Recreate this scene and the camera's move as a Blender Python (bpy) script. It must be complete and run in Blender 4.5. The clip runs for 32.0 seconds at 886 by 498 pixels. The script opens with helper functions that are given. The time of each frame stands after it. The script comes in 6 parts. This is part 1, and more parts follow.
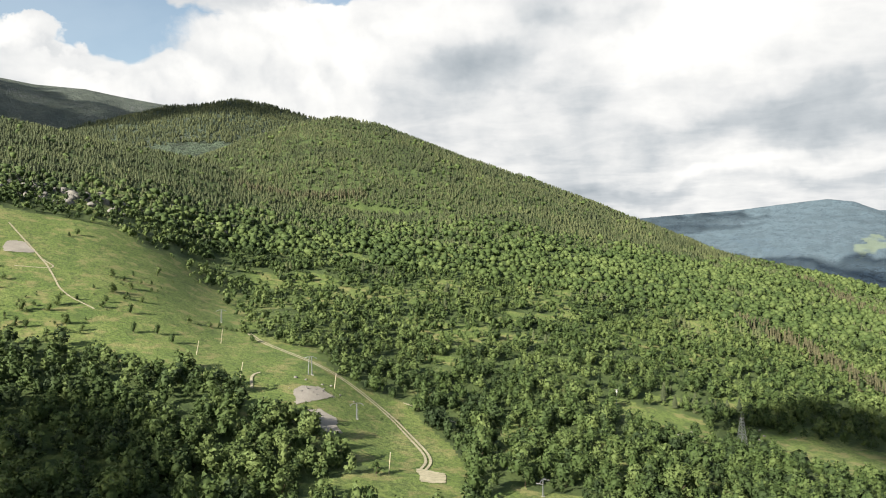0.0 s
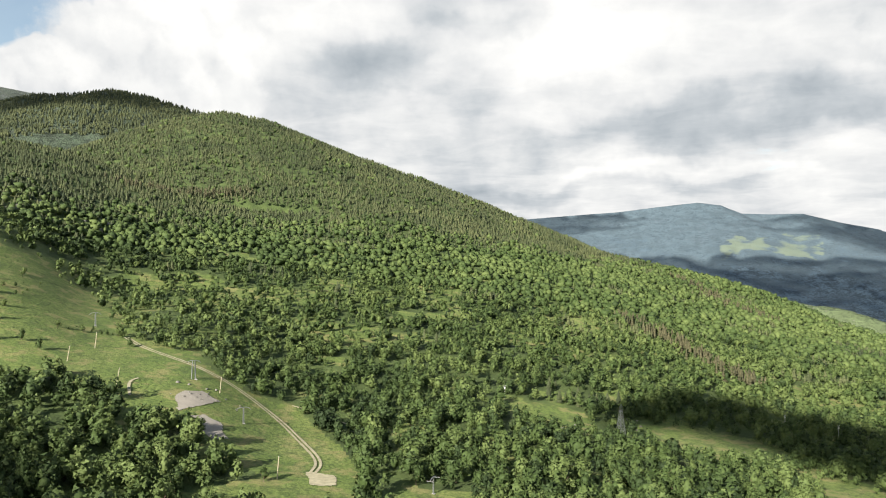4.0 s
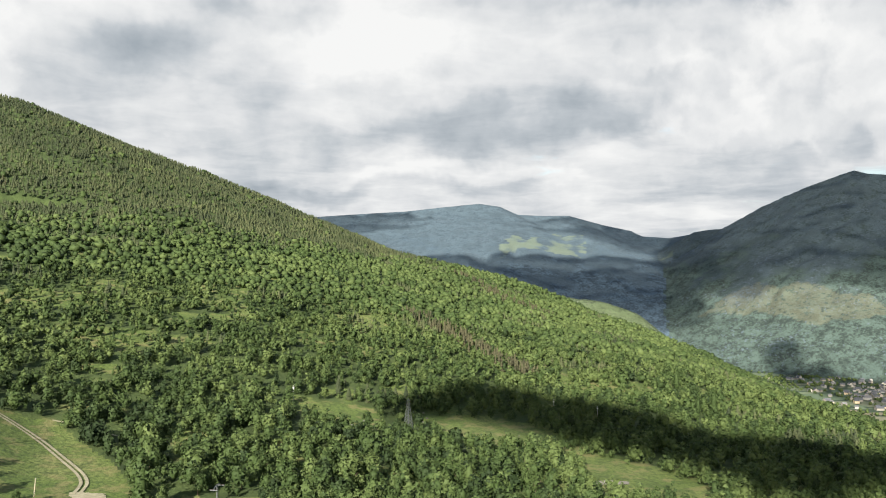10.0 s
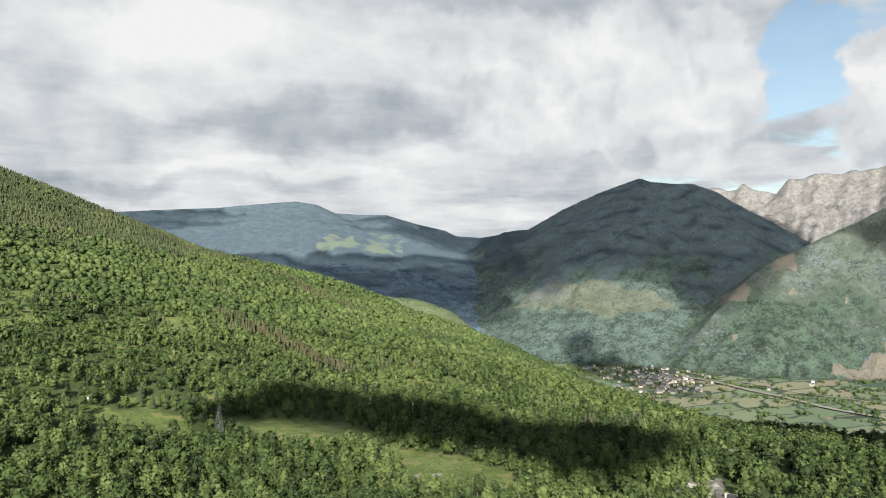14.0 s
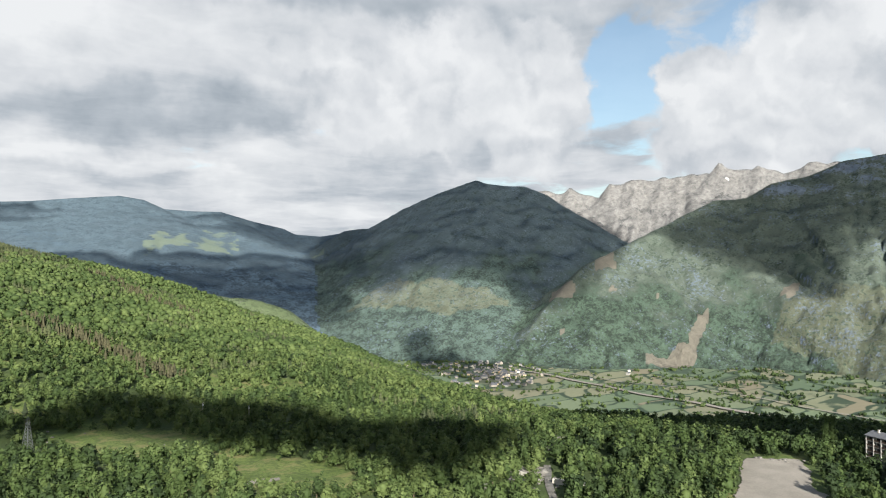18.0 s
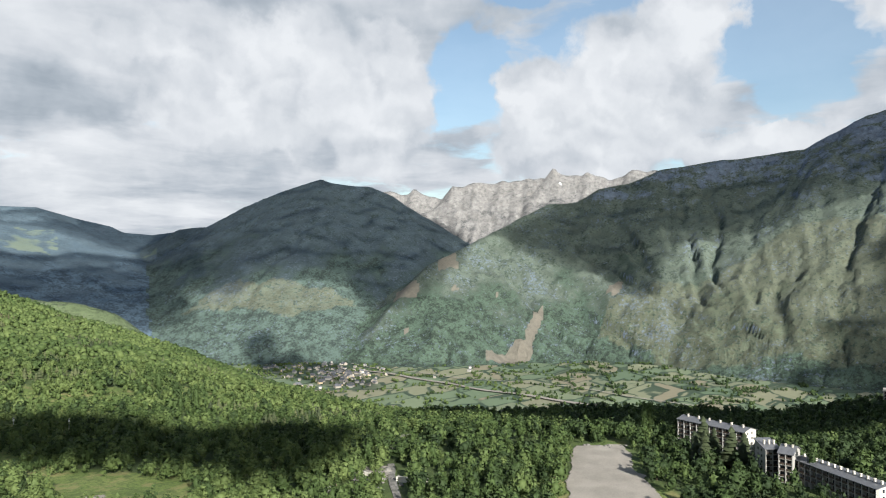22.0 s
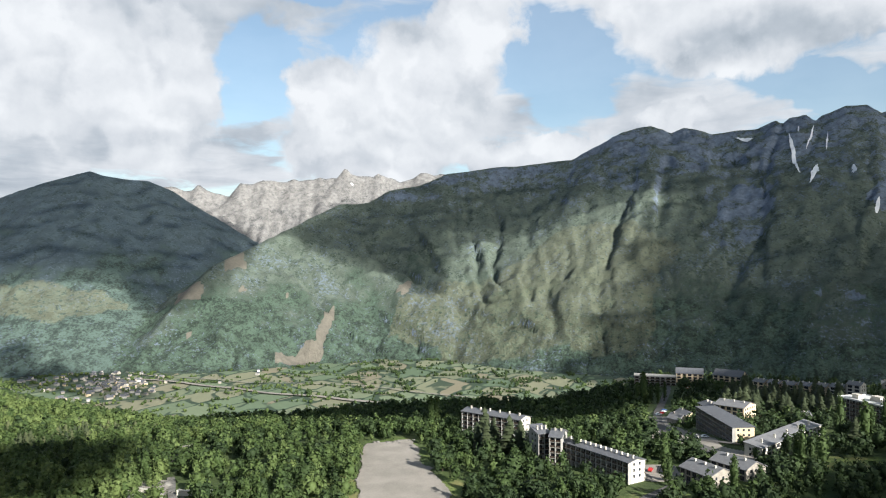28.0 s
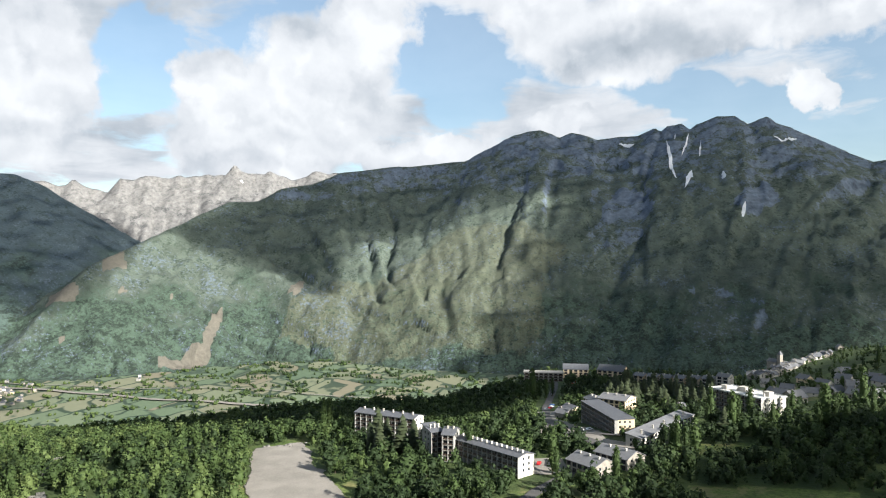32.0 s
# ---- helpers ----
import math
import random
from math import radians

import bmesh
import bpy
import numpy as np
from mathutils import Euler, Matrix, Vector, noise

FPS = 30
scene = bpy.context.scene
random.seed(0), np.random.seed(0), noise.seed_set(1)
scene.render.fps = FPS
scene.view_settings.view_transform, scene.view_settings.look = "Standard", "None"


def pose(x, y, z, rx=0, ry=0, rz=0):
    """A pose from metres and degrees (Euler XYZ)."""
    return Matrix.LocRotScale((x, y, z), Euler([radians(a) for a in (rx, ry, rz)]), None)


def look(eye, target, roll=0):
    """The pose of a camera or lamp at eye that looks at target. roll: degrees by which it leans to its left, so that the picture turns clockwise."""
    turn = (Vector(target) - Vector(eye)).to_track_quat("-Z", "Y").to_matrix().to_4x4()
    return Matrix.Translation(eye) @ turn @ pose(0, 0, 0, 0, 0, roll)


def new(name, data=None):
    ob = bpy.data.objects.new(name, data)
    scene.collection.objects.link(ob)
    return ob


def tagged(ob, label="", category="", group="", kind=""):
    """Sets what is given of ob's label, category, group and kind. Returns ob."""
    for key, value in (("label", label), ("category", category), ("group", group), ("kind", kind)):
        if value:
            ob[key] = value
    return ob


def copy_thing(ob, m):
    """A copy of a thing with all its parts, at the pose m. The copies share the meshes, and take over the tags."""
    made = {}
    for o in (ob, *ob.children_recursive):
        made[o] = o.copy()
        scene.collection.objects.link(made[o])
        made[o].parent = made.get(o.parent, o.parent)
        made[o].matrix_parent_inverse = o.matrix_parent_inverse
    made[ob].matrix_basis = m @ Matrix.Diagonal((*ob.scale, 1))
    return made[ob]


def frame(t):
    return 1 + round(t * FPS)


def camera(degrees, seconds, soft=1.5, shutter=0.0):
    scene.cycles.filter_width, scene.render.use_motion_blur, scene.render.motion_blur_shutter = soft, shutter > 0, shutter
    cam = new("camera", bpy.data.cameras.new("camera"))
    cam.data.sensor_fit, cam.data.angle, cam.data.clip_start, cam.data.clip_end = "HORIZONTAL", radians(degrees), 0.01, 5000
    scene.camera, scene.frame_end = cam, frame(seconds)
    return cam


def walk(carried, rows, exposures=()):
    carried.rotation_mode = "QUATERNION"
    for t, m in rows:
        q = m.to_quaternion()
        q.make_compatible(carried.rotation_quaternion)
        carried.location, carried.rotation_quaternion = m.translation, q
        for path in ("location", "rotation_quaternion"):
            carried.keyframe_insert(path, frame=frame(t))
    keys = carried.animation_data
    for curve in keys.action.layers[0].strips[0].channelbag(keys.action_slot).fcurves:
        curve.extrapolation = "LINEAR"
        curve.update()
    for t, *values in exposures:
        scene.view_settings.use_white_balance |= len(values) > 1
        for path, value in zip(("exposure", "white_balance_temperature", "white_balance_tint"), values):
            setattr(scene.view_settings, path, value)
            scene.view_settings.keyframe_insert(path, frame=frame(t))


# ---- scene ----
# the camera hovers on one spot and turns to its right: seconds, bearing, pitch, lean
cam = camera(63.6, 32.0, soft=1.1)
TURNS = [
    (0.0, -0.00, 1.20, -0.28),
    (0.5, 1.08, 1.20, -0.28),
    (1.0, 2.27, 1.21, -0.27),
    (1.5, 3.38, 1.21, -0.27),
    (2.0, 4.37, 1.22, -0.26),
    (2.5, 5.40, 1.22, -0.26),
    (3.0, 6.46, 1.22, -0.24),
    (3.5, 7.58, 1.22, -0.23),
    (5.5, 12.36, 1.19, -0.21),
    (6.0, 13.52, 1.18, -0.19),
    (6.5, 13.80, 1.18, -0.18),
    (7.0, 14.95, 1.18, -0.18),
    (7.5, 16.14, 1.18, -0.17),
    (8.0, 17.80, 1.16, -0.16),
    (8.5, 19.91, 1.16, -0.15),
    (9.0, 21.73, 1.14, -0.14),
    (9.5, 23.58, 1.12, -0.13),
    (10.0, 25.41, 1.10, -0.12),
    (10.5, 27.31, 1.09, -0.11),
    (11.0, 29.15, 1.09, -0.11),
    (11.5, 31.00, 1.08, -0.11),
    (12.0, 32.89, 1.07, -0.12),
    (12.5, 34.94, 1.06, -0.12),
    (13.0, 36.71, 1.05, -0.12),
    (13.5, 38.34, 1.04, -0.12),
    (14.0, 39.97, 1.03, -0.12),
    (14.5, 41.59, 1.01, -0.12),
    (16.5, 48.13, 0.99, -0.12),
    (17.0, 49.64, 0.98, -0.12),
    (17.5, 51.19, 0.98, -0.12),
    (18.0, 52.70, 0.97, -0.12),
    (18.5, 54.24, 0.97, -0.13),
    (19.0, 55.76, 0.97, -0.14),
    (19.5, 57.47, 0.96, -0.15),
    (20.0, 59.00, 0.96, -0.16),
    (20.5, 60.52, 0.97, -0.15),
    (21.0, 62.05, 0.99, -0.15),
    (21.5, 63.58, 1.00, -0.14),
    (22.0, 65.09, 1.01, -0.13),
    (22.5, 66.80, 1.02, -0.12),
    (23.0, 68.31, 1.03, -0.12),
    (23.5, 69.81, 1.04, -0.12),
    (24.0, 71.45, 1.04, -0.12),
    (24.5, 72.95, 1.05, -0.12),
    (25.0, 74.43, 1.05, -0.12),
    (25.5, 75.90, 1.05, -0.12),
    (27.5, 80.58, 1.05, -0.13),
    (28.0, 81.70, 1.05, -0.14),
    (28.5, 82.90, 1.06, -0.15),
    (29.0, 84.04, 1.06, -0.15),
    (29.5, 85.05, 1.06, -0.16),
    (30.0, 86.06, 1.06, -0.17),
    (30.5, 87.04, 1.06, -0.17),
    (31.0, 88.17, 1.06, -0.17),
    (31.5, 89.17, 1.06, -0.18),
    (32.0, 90.19, 1.06, -0.18),
]
walk(cam, [(t, pose(0, 0, 120.0, 90 + pitch, lean, -bearing)) for t, bearing, pitch, lean in TURNS],
     [(0, 1.6, 6350, 10), (5, 1.55, 6300, 10), (9, 1.44, 6220, 10), (14, 1.36, 6180, 10), (20, 1.32, 5960, 10), (25, 1.33, 5900, 10), (32, 1.54, 5930, 10)])

# ---- sun and sky ----
SUN_BEARING, SUN_HEIGHT = 222.0, 25.0
to_sun = Vector((math.sin(radians(SUN_BEARING)) * math.cos(radians(SUN_HEIGHT)), math.cos(radians(SUN_BEARING)) * math.cos(radians(SUN_HEIGHT)), math.sin(radians(SUN_HEIGHT))))
sun = new("sun", bpy.data.lights.new("sun", "SUN"))
sun.data.energy, sun.data.angle, sun.data.color = 5.0, radians(0.5), (1.0, 0.92, 0.77)
sun.matrix_world = look(to_sun * 100, (0, 0, 0))
scene.view_settings.exposure = 1.4


class Nodes:
    """Short hand for building a node tree."""

    def __init__(self, tree):
        self.tree = tree
        tree.nodes.clear()

    def add(self, kind, **given):
        n = self.tree.nodes.new(kind)
        for key, value in given.items():
            if key == "op":
                n.operation = value
            elif key == "data":
                n.data_type = value
            elif key == "blend":
                n.blend_type = value
        return n

    def put(self, socket, value):
        if isinstance(value, bpy.types.NodeSocket):
            self.tree.links.new(value, socket)
        elif isinstance(value, (tuple, list)) and len(value) == 3 and socket.type == "RGBA":
            socket.default_value = (*value, 1)
        else:
            socket.default_value = value

    def math(self, op, a, b=0.0, c=0.0, clamp=False):
        n = self.add("ShaderNodeMath", op=op)
        n.use_clamp = clamp
        for socket, value in zip(n.inputs, (a, b, c)):
            self.put(socket, value)
        return n.outputs[0]

    def vec(self, op, a, b=(0, 0, 0)):
        n = self.add("ShaderNodeVectorMath", op=op)
        self.put(n.inputs[0], a), self.put(n.inputs[1], b)
        return n.outputs["Value"] if op in ("DOT_PRODUCT", "LENGTH") else n.outputs[0]

    def noise(self, vector, scale, detail=4.0, rough=0.55, distort=0.0, colour=False):
        n = self.add("ShaderNodeTexNoise")
        self.put(n.inputs["Vector"], vector)
        n.inputs["Scale"].default_value, n.inputs["Detail"].default_value = scale, detail
        n.inputs["Roughness"].default_value, n.inputs["Distortion"].default_value = rough, distort
        return n.outputs["Color" if colour else "Fac"]

    def ramp(self, fac, stops, smooth=False):
        n = self.add("ShaderNodeValToRGB")
        n.color_ramp.interpolation = "EASE" if smooth else "LINEAR"
        while len(n.color_ramp.elements) < len(stops):
            n.color_ramp.elements.new(0.5)
        for el, (p, c) in zip(n.color_ramp.elements, stops):
            el.position, el.color = p, (*c, 1) if isinstance(c, (tuple, list)) else (c, c, c, 1)
        self.put(n.inputs[0], fac)
        return n.outputs[0]

    def step(self, value, lo, hi):
        n = self.add("ShaderNodeMapRange")
        n.interpolation_type = "SMOOTHSTEP"
        self.put(n.inputs[0], value), self.put(n.inputs[1], lo), self.put(n.inputs[2], hi)
        return n.outputs[0]

    def mix(self, fac, a, b, blend="MIX"):
        n = self.add("ShaderNodeMix", data="RGBA", blend=blend)
        self.put(n.inputs[0], fac), self.put(n.inputs[6], a), self.put(n.inputs[7], b)
        return n.outputs[2]

    def attribute(self, name):
        n = self.add("ShaderNodeAttribute")
        n.attribute_name = name
        return n.outputs["Fac"]


def bearing_vector(b, e):
    b, e = radians(b), radians(e)
    return (math.sin(b) * math.cos(e), math.cos(b) * math.cos(e), math.sin(e))


def make_sky():
    """A blue morning sky behind heaped clouds and a broken layer of grey cloud."""
    world = bpy.data.worlds.new("sky")
    scene.world = world
    world.use_nodes = True
    n = Nodes(world.node_tree)
    blue = n.add("ShaderNodeTexSky")
    blue.sky_type, blue.sun_disc = "NISHITA", False
    blue.sun_elevation, blue.sun_rotation, blue.altitude = radians(SUN_HEIGHT), radians(SUN_BEARING), 300
    blue.dust_density, blue.ozone_density = 1.4, 0.5
    clear = n.add("ShaderNodeBackground")
    n.put(clear.inputs[0], n.mix(1.0, blue.outputs[0], (1.04, 1.03, 0.93), "MULTIPLY"))
    clear.inputs[1].default_value = 0.062
    way = n.add("ShaderNodeTexCoord").outputs["Generated"]
    part_of = n.add("ShaderNodeSeparateXYZ")
    n.put(part_of.inputs[0], way)
    east, north, up = part_of.outputs
    bearing = n.math("MULTIPLY", n.math("ARCTAN2", east, north), 57.2958)
    rise = n.math("MULTIPLY", n.math("ARCSINE", up), 57.2958)

    def join_xyz(x, y, z=0.0):
        k = n.add("ShaderNodeCombineXYZ")
        n.put(k.inputs[0], x), n.put(k.inputs[1], y), n.put(k.inputs[2], z)
        return k.outputs[0]

    def shaken(scale, detail, amount):
        return n.vec("MULTIPLY", n.vec("SUBTRACT", n.noise(way, scale, detail, 0.58, colour=True), (0.5, 0.5, 0.5)), (amount, amount * 0.8, 0.0))

    spot = join_xyz(bearing, rise)
    loose = n.vec("ADD", spot, shaken(5.0, 5.0, 11.0))
    billowed = n.vec("ADD", n.vec("ADD", spot, shaken(7.0, 3.0, 5.0)), shaken(22.0, 8.0, 4.6))

    def blob(at, b, e, wide, tall):
        """1 in the middle of an oval of the sky, 0 on its rim, less outside."""
        return n.math("SUBTRACT", 1.0, n.vec("LENGTH", n.vec("MULTIPLY", n.vec("SUBTRACT", at, (b, e, 0.0)), (1 / wide, 1 / tall, 0.0))))

    # heaped clouds: bearing, height, half width, half height
    heaps = [(53, 13.5, 8, 5.2), (60, 12.0, 4.6, 6), (58, 16, 5, 3), (47, 12, 5, 4), (43, 16, 5, 2.5),
             (76, 9.5, 8, 4.6), (80.5, 14, 6.5, 6.5), (84, 18.5, 4, 4), (73, 12.5, 3.6, 4), (88, 8.5, 9, 2.0),
             (106, 17.5, 11, 4.0), (98, 19, 5, 3), (118, 19, 10, 4), (99.5, 11.0, 3, 1.5), (117.5, 12.5, 1.9, 1.7), (113, 9.0, 4, 1.0),
             (-13, 14, 9, 6), (-25, 12.5, 4.5, 1.8), (-30, 15.5, 3, 1.2)]
    heap = None
    for row in heaps:
        one = blob(billowed, *row)
        if heap is None:
            heap = one
        else:
            heap = n.math("SMOOTH_MAX", heap, one, 0.12)
    in_heap = n.step(heap, -0.08, 0.2)
    # the layer of broken cloud, drawn out in bands towards the horizon
    deck_at = n.vec("MULTIPLY", way, join_xyz(n.math("DIVIDE", 1.0, n.math("ADD", n.math("MAXIMUM", up, 0.0), 0.10)), n.math("DIVIDE", 1.0, n.math("ADD", n.math("MAXIMUM", up, 0.0), 0.10)), 1.0))
    deck_at = n.vec("ADD", deck_at, n.vec("MULTIPLY", n.noise(deck_at, 1.4, 4.0, colour=True), (0.6, 0.6, 0.3)))
    mass = n.noise(deck_at, 0.9, 7.0, 0.58)
    deck = n.math("ADD", mass, n.math("MULTIPLY", n.step(bearing, 74.0, 56.0), 0.20))
    for b, e, wide, tall, strength in [(-28, 18.5, 8, 6, 0.5), (-9, 20.3, 4.5, 1.6, 0.25), (65.5, 14, 4, 5, 0.3), (70, 20, 4, 2, 0.3), (91.5, 16, 5, 6, 0.3), (111, 12, 8, 2.2, 0.25), (-20, 17, 5, 2, 0.2)]:
        deck = n.math("SUBTRACT", deck, n.math("MULTIPLY", n.step(blob(loose, b, e, wide, tall), 0.0, 0.7), strength))
    # the sky clears towards the sun and overhead
    sunward = n.vec("DOT_PRODUCT", way, bearing_vector(SUN_BEARING, 25))
    deck = n.math("SUBTRACT", deck, n.math("MULTIPLY", n.step(sunward, -0.45, 0.45), 0.35))
    overhead = n.step(up, 0.40, 0.62)
    deck = n.math("SUBTRACT", deck, n.math("MULTIPLY", overhead, 0.3))
    in_deck = n.math("MAXIMUM", n.step(deck, 0.44, 0.58), n.math("MULTIPLY", n.math("SUBTRACT", 1.0, overhead), 0.16))
    there = n.math("MAXIMUM", in_deck, in_heap)

    # bright heads that face the sun, grey undersides
    def swell(at):
        v = n.add("ShaderNodeTexVoronoi")
        v.feature, v.normalize = "SMOOTH_F1", True
        v.inputs["Scale"].default_value, v.inputs["Detail"].default_value = 0.17, 2.0
        v.inputs["Roughness"].default_value, v.inputs["Smoothness"].default_value = 0.5, 0.7
        n.put(v.inputs["Vector"], at)
        return v.outputs["Distance"]

    relief = n.math("SUBTRACT", swell(n.vec("ADD", billowed, (0.5, 1.1, 0.0))), swell(billowed))
    head = n.math("ADD", n.math("MULTIPLY", relief, 2.1), n.math("ADD", 0.60, n.math("MULTIPLY", n.math("MINIMUM", heap, 0.6), 0.22)))
    head = n.math("ADD", head, n.math("MULTIPLY", n.math("SUBTRACT", n.noise(way, 9.0, 6.0, 0.6), 0.5), 0.8))
    sheet = n.math("ADD", n.math("MULTIPLY", n.math("SUBTRACT", n.noise(n.vec("ADD", deck_at, (0.12, 0.12, 0.0)), 1.15, 6.0, 0.55), 0.5), 1.5), 0.56)
    sheet = n.math("ADD", sheet, n.math("ADD", n.math("MULTIPLY", relief, 0.6), n.math("MULTIPLY", n.math("SUBTRACT", n.noise(way, 12.0, 6.0, 0.55), 0.5), 0.6)))
    lit = n.add("ShaderNodeMix")
    n.put(lit.inputs[0], in_heap), n.put(lit.inputs[2], sheet), n.put(lit.inputs[3], head)
    lit = lit.outputs[0]
    # thin bright stretches and thick grey ones: bearing, height, half width, half height, amount
    for b, e, wide, tall, amount in [(3, 15.0, 9, 2.6, -0.3), (12, 18.5, 7, 1.6, -0.22), (25, 10.3, 15, 2.6, -0.26), (38, 11.5, 9, 2.6, -0.34), (15, 5.8, 9, 1.4, -0.25), (44, 20.3, 16, 1.8, -0.3),
                                     (105, 16.0, 10, 3.0, -0.42), (119, 20, 9, 3, -0.3), (58, 8.2, 9, 1.6, -0.2), (80, 7.4, 10, 1.4, -0.2),
                                     (-6, 18, 14, 5, 0.3), (20, 16.5, 10, 3, 0.28), (27, 7.0, 13, 1.0, 0.25)]:
        lit = n.math("ADD", lit, n.math("MULTIPLY", n.step(blob(loose, b, e, wide, tall), 0.0, 0.8), amount))
    colour = n.ramp(lit, [(0.05, (0.40, 0.44, 0.465)), (0.33, (0.58, 0.605, 0.615)), (0.58, (0.80, 0.795, 0.775)), (0.88, (1.0, 0.975, 0.925))])
    cloud = n.add("ShaderNodeBackground")
    n.put(cloud.inputs[0], colour)
    cloud.inputs[1].default_value = 0.355
    both = n.add("ShaderNodeMixShader")
    n.put(both.inputs[0], there), n.put(both.inputs[1], clear.outputs[0]), n.put(both.inputs[2], cloud.outputs[0])
    out = n.add("ShaderNodeOutputWorld")
    n.put(out.inputs[0], both.outputs[0])


make_sky()


# ---- materials ----
def surface(name, paint, rough=0.85, bump=None, metal=0.0, through_light=0.0):
    """A material; paint(n, place) gives its colour, bump(n, place) its relief with a depth in metres."""
    m = bpy.data.materials.new(name)
    m.use_nodes = True
    n = Nodes(m.node_tree)
    place = n.add("ShaderNodeNewGeometry").outputs["Position"]
    b = n.add("ShaderNodeBsdfPrincipled")
    n.put(b.inputs["Base Color"], paint(n, place))
    n.put(b.inputs["Roughness"], rough)
    b.inputs["Metallic"].default_value = metal
    b.inputs["Specular IOR Level"].default_value = 0.25
    if bump:
        relief, depth = bump(n, place)
        k = n.add("ShaderNodeBump")
        k.inputs["Distance"].default_value = depth
        n.put(k.inputs["Height"], relief), n.put(b.inputs["Normal"], k.outputs[0])
    result = b.outputs[0]
    if through_light:
        t = n.add("ShaderNodeBsdfTranslucent")
        n.put(t.inputs[0], paint(n, place))
        mixed = n.add("ShaderNodeMixShader")
        mixed.inputs[0].default_value = through_light
        n.put(mixed.inputs[1], result), n.put(mixed.inputs[2], t.outputs[0])
        result = mixed.outputs[0]
    out = n.add("ShaderNodeOutputMaterial")
    n.put(out.inputs[0], result)
    return m


def plain(name, colour, rough=0.8, scale=0.6, spread=0.25, metal=0.0):
    """A colour that varies a little in two sizes of patches."""
    lo, hi = [tuple(c * k for c in colour) for k in (1 - spread, 1 + spread)]

    def paint(n, p):
        grain = n.math("ADD", n.math("MULTIPLY", n.noise(p, scale, 4), 0.6), n.math("MULTIPLY", n.noise(p, scale * 9, 3), 0.4))
        return n.ramp(grain, [(0.3, lo), (0.7, hi)])
    return surface(name, paint, rough, metal=metal)


def foliage(name, dark, mid, light, through_light=0.14):
    def paint(n, p):
        tint = n.math("ADD", n.math("MULTIPLY", n.attribute("tint"), 0.75), n.math("MULTIPLY", n.noise(p, 0.02, 3), 0.35))
        colour = n.ramp(tint, [(0.15, dark), (0.5, mid), (0.9, light)])
        return n.mix(n.math("MULTIPLY", n.noise(p, 0.9, 3), 0.5), colour, tuple(c * 0.55 for c in dark))
    return surface(name, paint, 0.75, through_light=through_light)


def paint_shelf(n, p):
    floor = n.ramp(n.noise(p, 0.05, 5), [(0.3, (0.028, 0.044, 0.014)), (0.7, (0.070, 0.098, 0.030))])
    grass = n.ramp(n.noise(p, 0.028, 6, 0.62), [(0.28, (0.066, 0.104, 0.024)), (0.5, (0.112, 0.150, 0.038)), (0.75, (0.175, 0.192, 0.066))])
    tufts = n.noise(p, 0.55, 4, 0.6)
    grass = n.mix(n.math("MULTIPLY", n.step(tufts, 0.42, 0.64), 0.75), grass, (0.040, 0.066, 0.018))
    grass = n.mix(n.math("MULTIPLY", n.step(n.noise(p, 0.16, 5, 0.65), 0.52, 0.62), 0.6), grass, (0.050, 0.072, 0.022))
    grass = n.mix(n.math("MULTIPLY", n.step(n.noise(p, 0.09, 5, 0.6), 0.5, 0.64), 0.65), grass, (0.19, 0.17, 0.075))
    rough = n.math("MULTIPLY", n.math("SUBTRACT", n.noise(p, 0.12, 4), 0.5), 0.7)
    return n.mix(n.step(n.math("ADD", n.attribute("meadow"), rough), 0.35, 0.65), floor, grass)


def paint_valley(n, p):
    turn = n.add("ShaderNodeMapping")
    n.put(turn.inputs[0], p)
    turn.inputs["Rotation"].default_value, turn.inputs["Scale"].default_value = (0, 0, radians(28)), (0.0055, 0.011, 0.000)
    cells = n.add("ShaderNodeTexVoronoi")
    second = n.add("ShaderNodeTexVoronoi")
    second.feature = "F2"
    spot = n.vec("ADD", turn.outputs[0], n.vec("MULTIPLY", n.noise(p, 0.004, 3, colour=True), (0.7, 0.7, 0.0)))
    for v in (cells, second):
        v.distance = "CHEBYCHEV"
        v.inputs["Scale"].default_value = 1.0
        n.put(v.inputs["Vector"], spot)
    pick = n.add("ShaderNodeSeparateColor")
    n.put(pick.inputs[0], cells.outputs["Color"])
    field = n.ramp(pick.outputs[0], [(0.0, (0.085, 0.125, 0.078)), (0.3, (0.14, 0.178, 0.108)), (0.55, (0.20, 0.20, 0.13)), (0.75, (0.215, 0.185, 0.13)), (1.0, (0.12, 0.155, 0.095))])
    field = n.mix(n.math("MULTIPLY", n.noise(p, 0.05, 4), 0.35), field, (0.08, 0.11, 0.06))
    gap = n.math("SUBTRACT", second.outputs["Distance"], cells.outputs["Distance"])
    hedge = n.math("MULTIPLY", n.step(gap, 0.10, 0.04), n.step(n.noise(p, 0.012, 3), 0.34, 0.46))
    field = n.mix(hedge, field, (0.035, 0.055, 0.035))
    scrub = n.step(n.noise(p, 0.006, 5), 0.6, 0.66)
    return n.mix(scrub, field, (0.048, 0.072, 0.048))


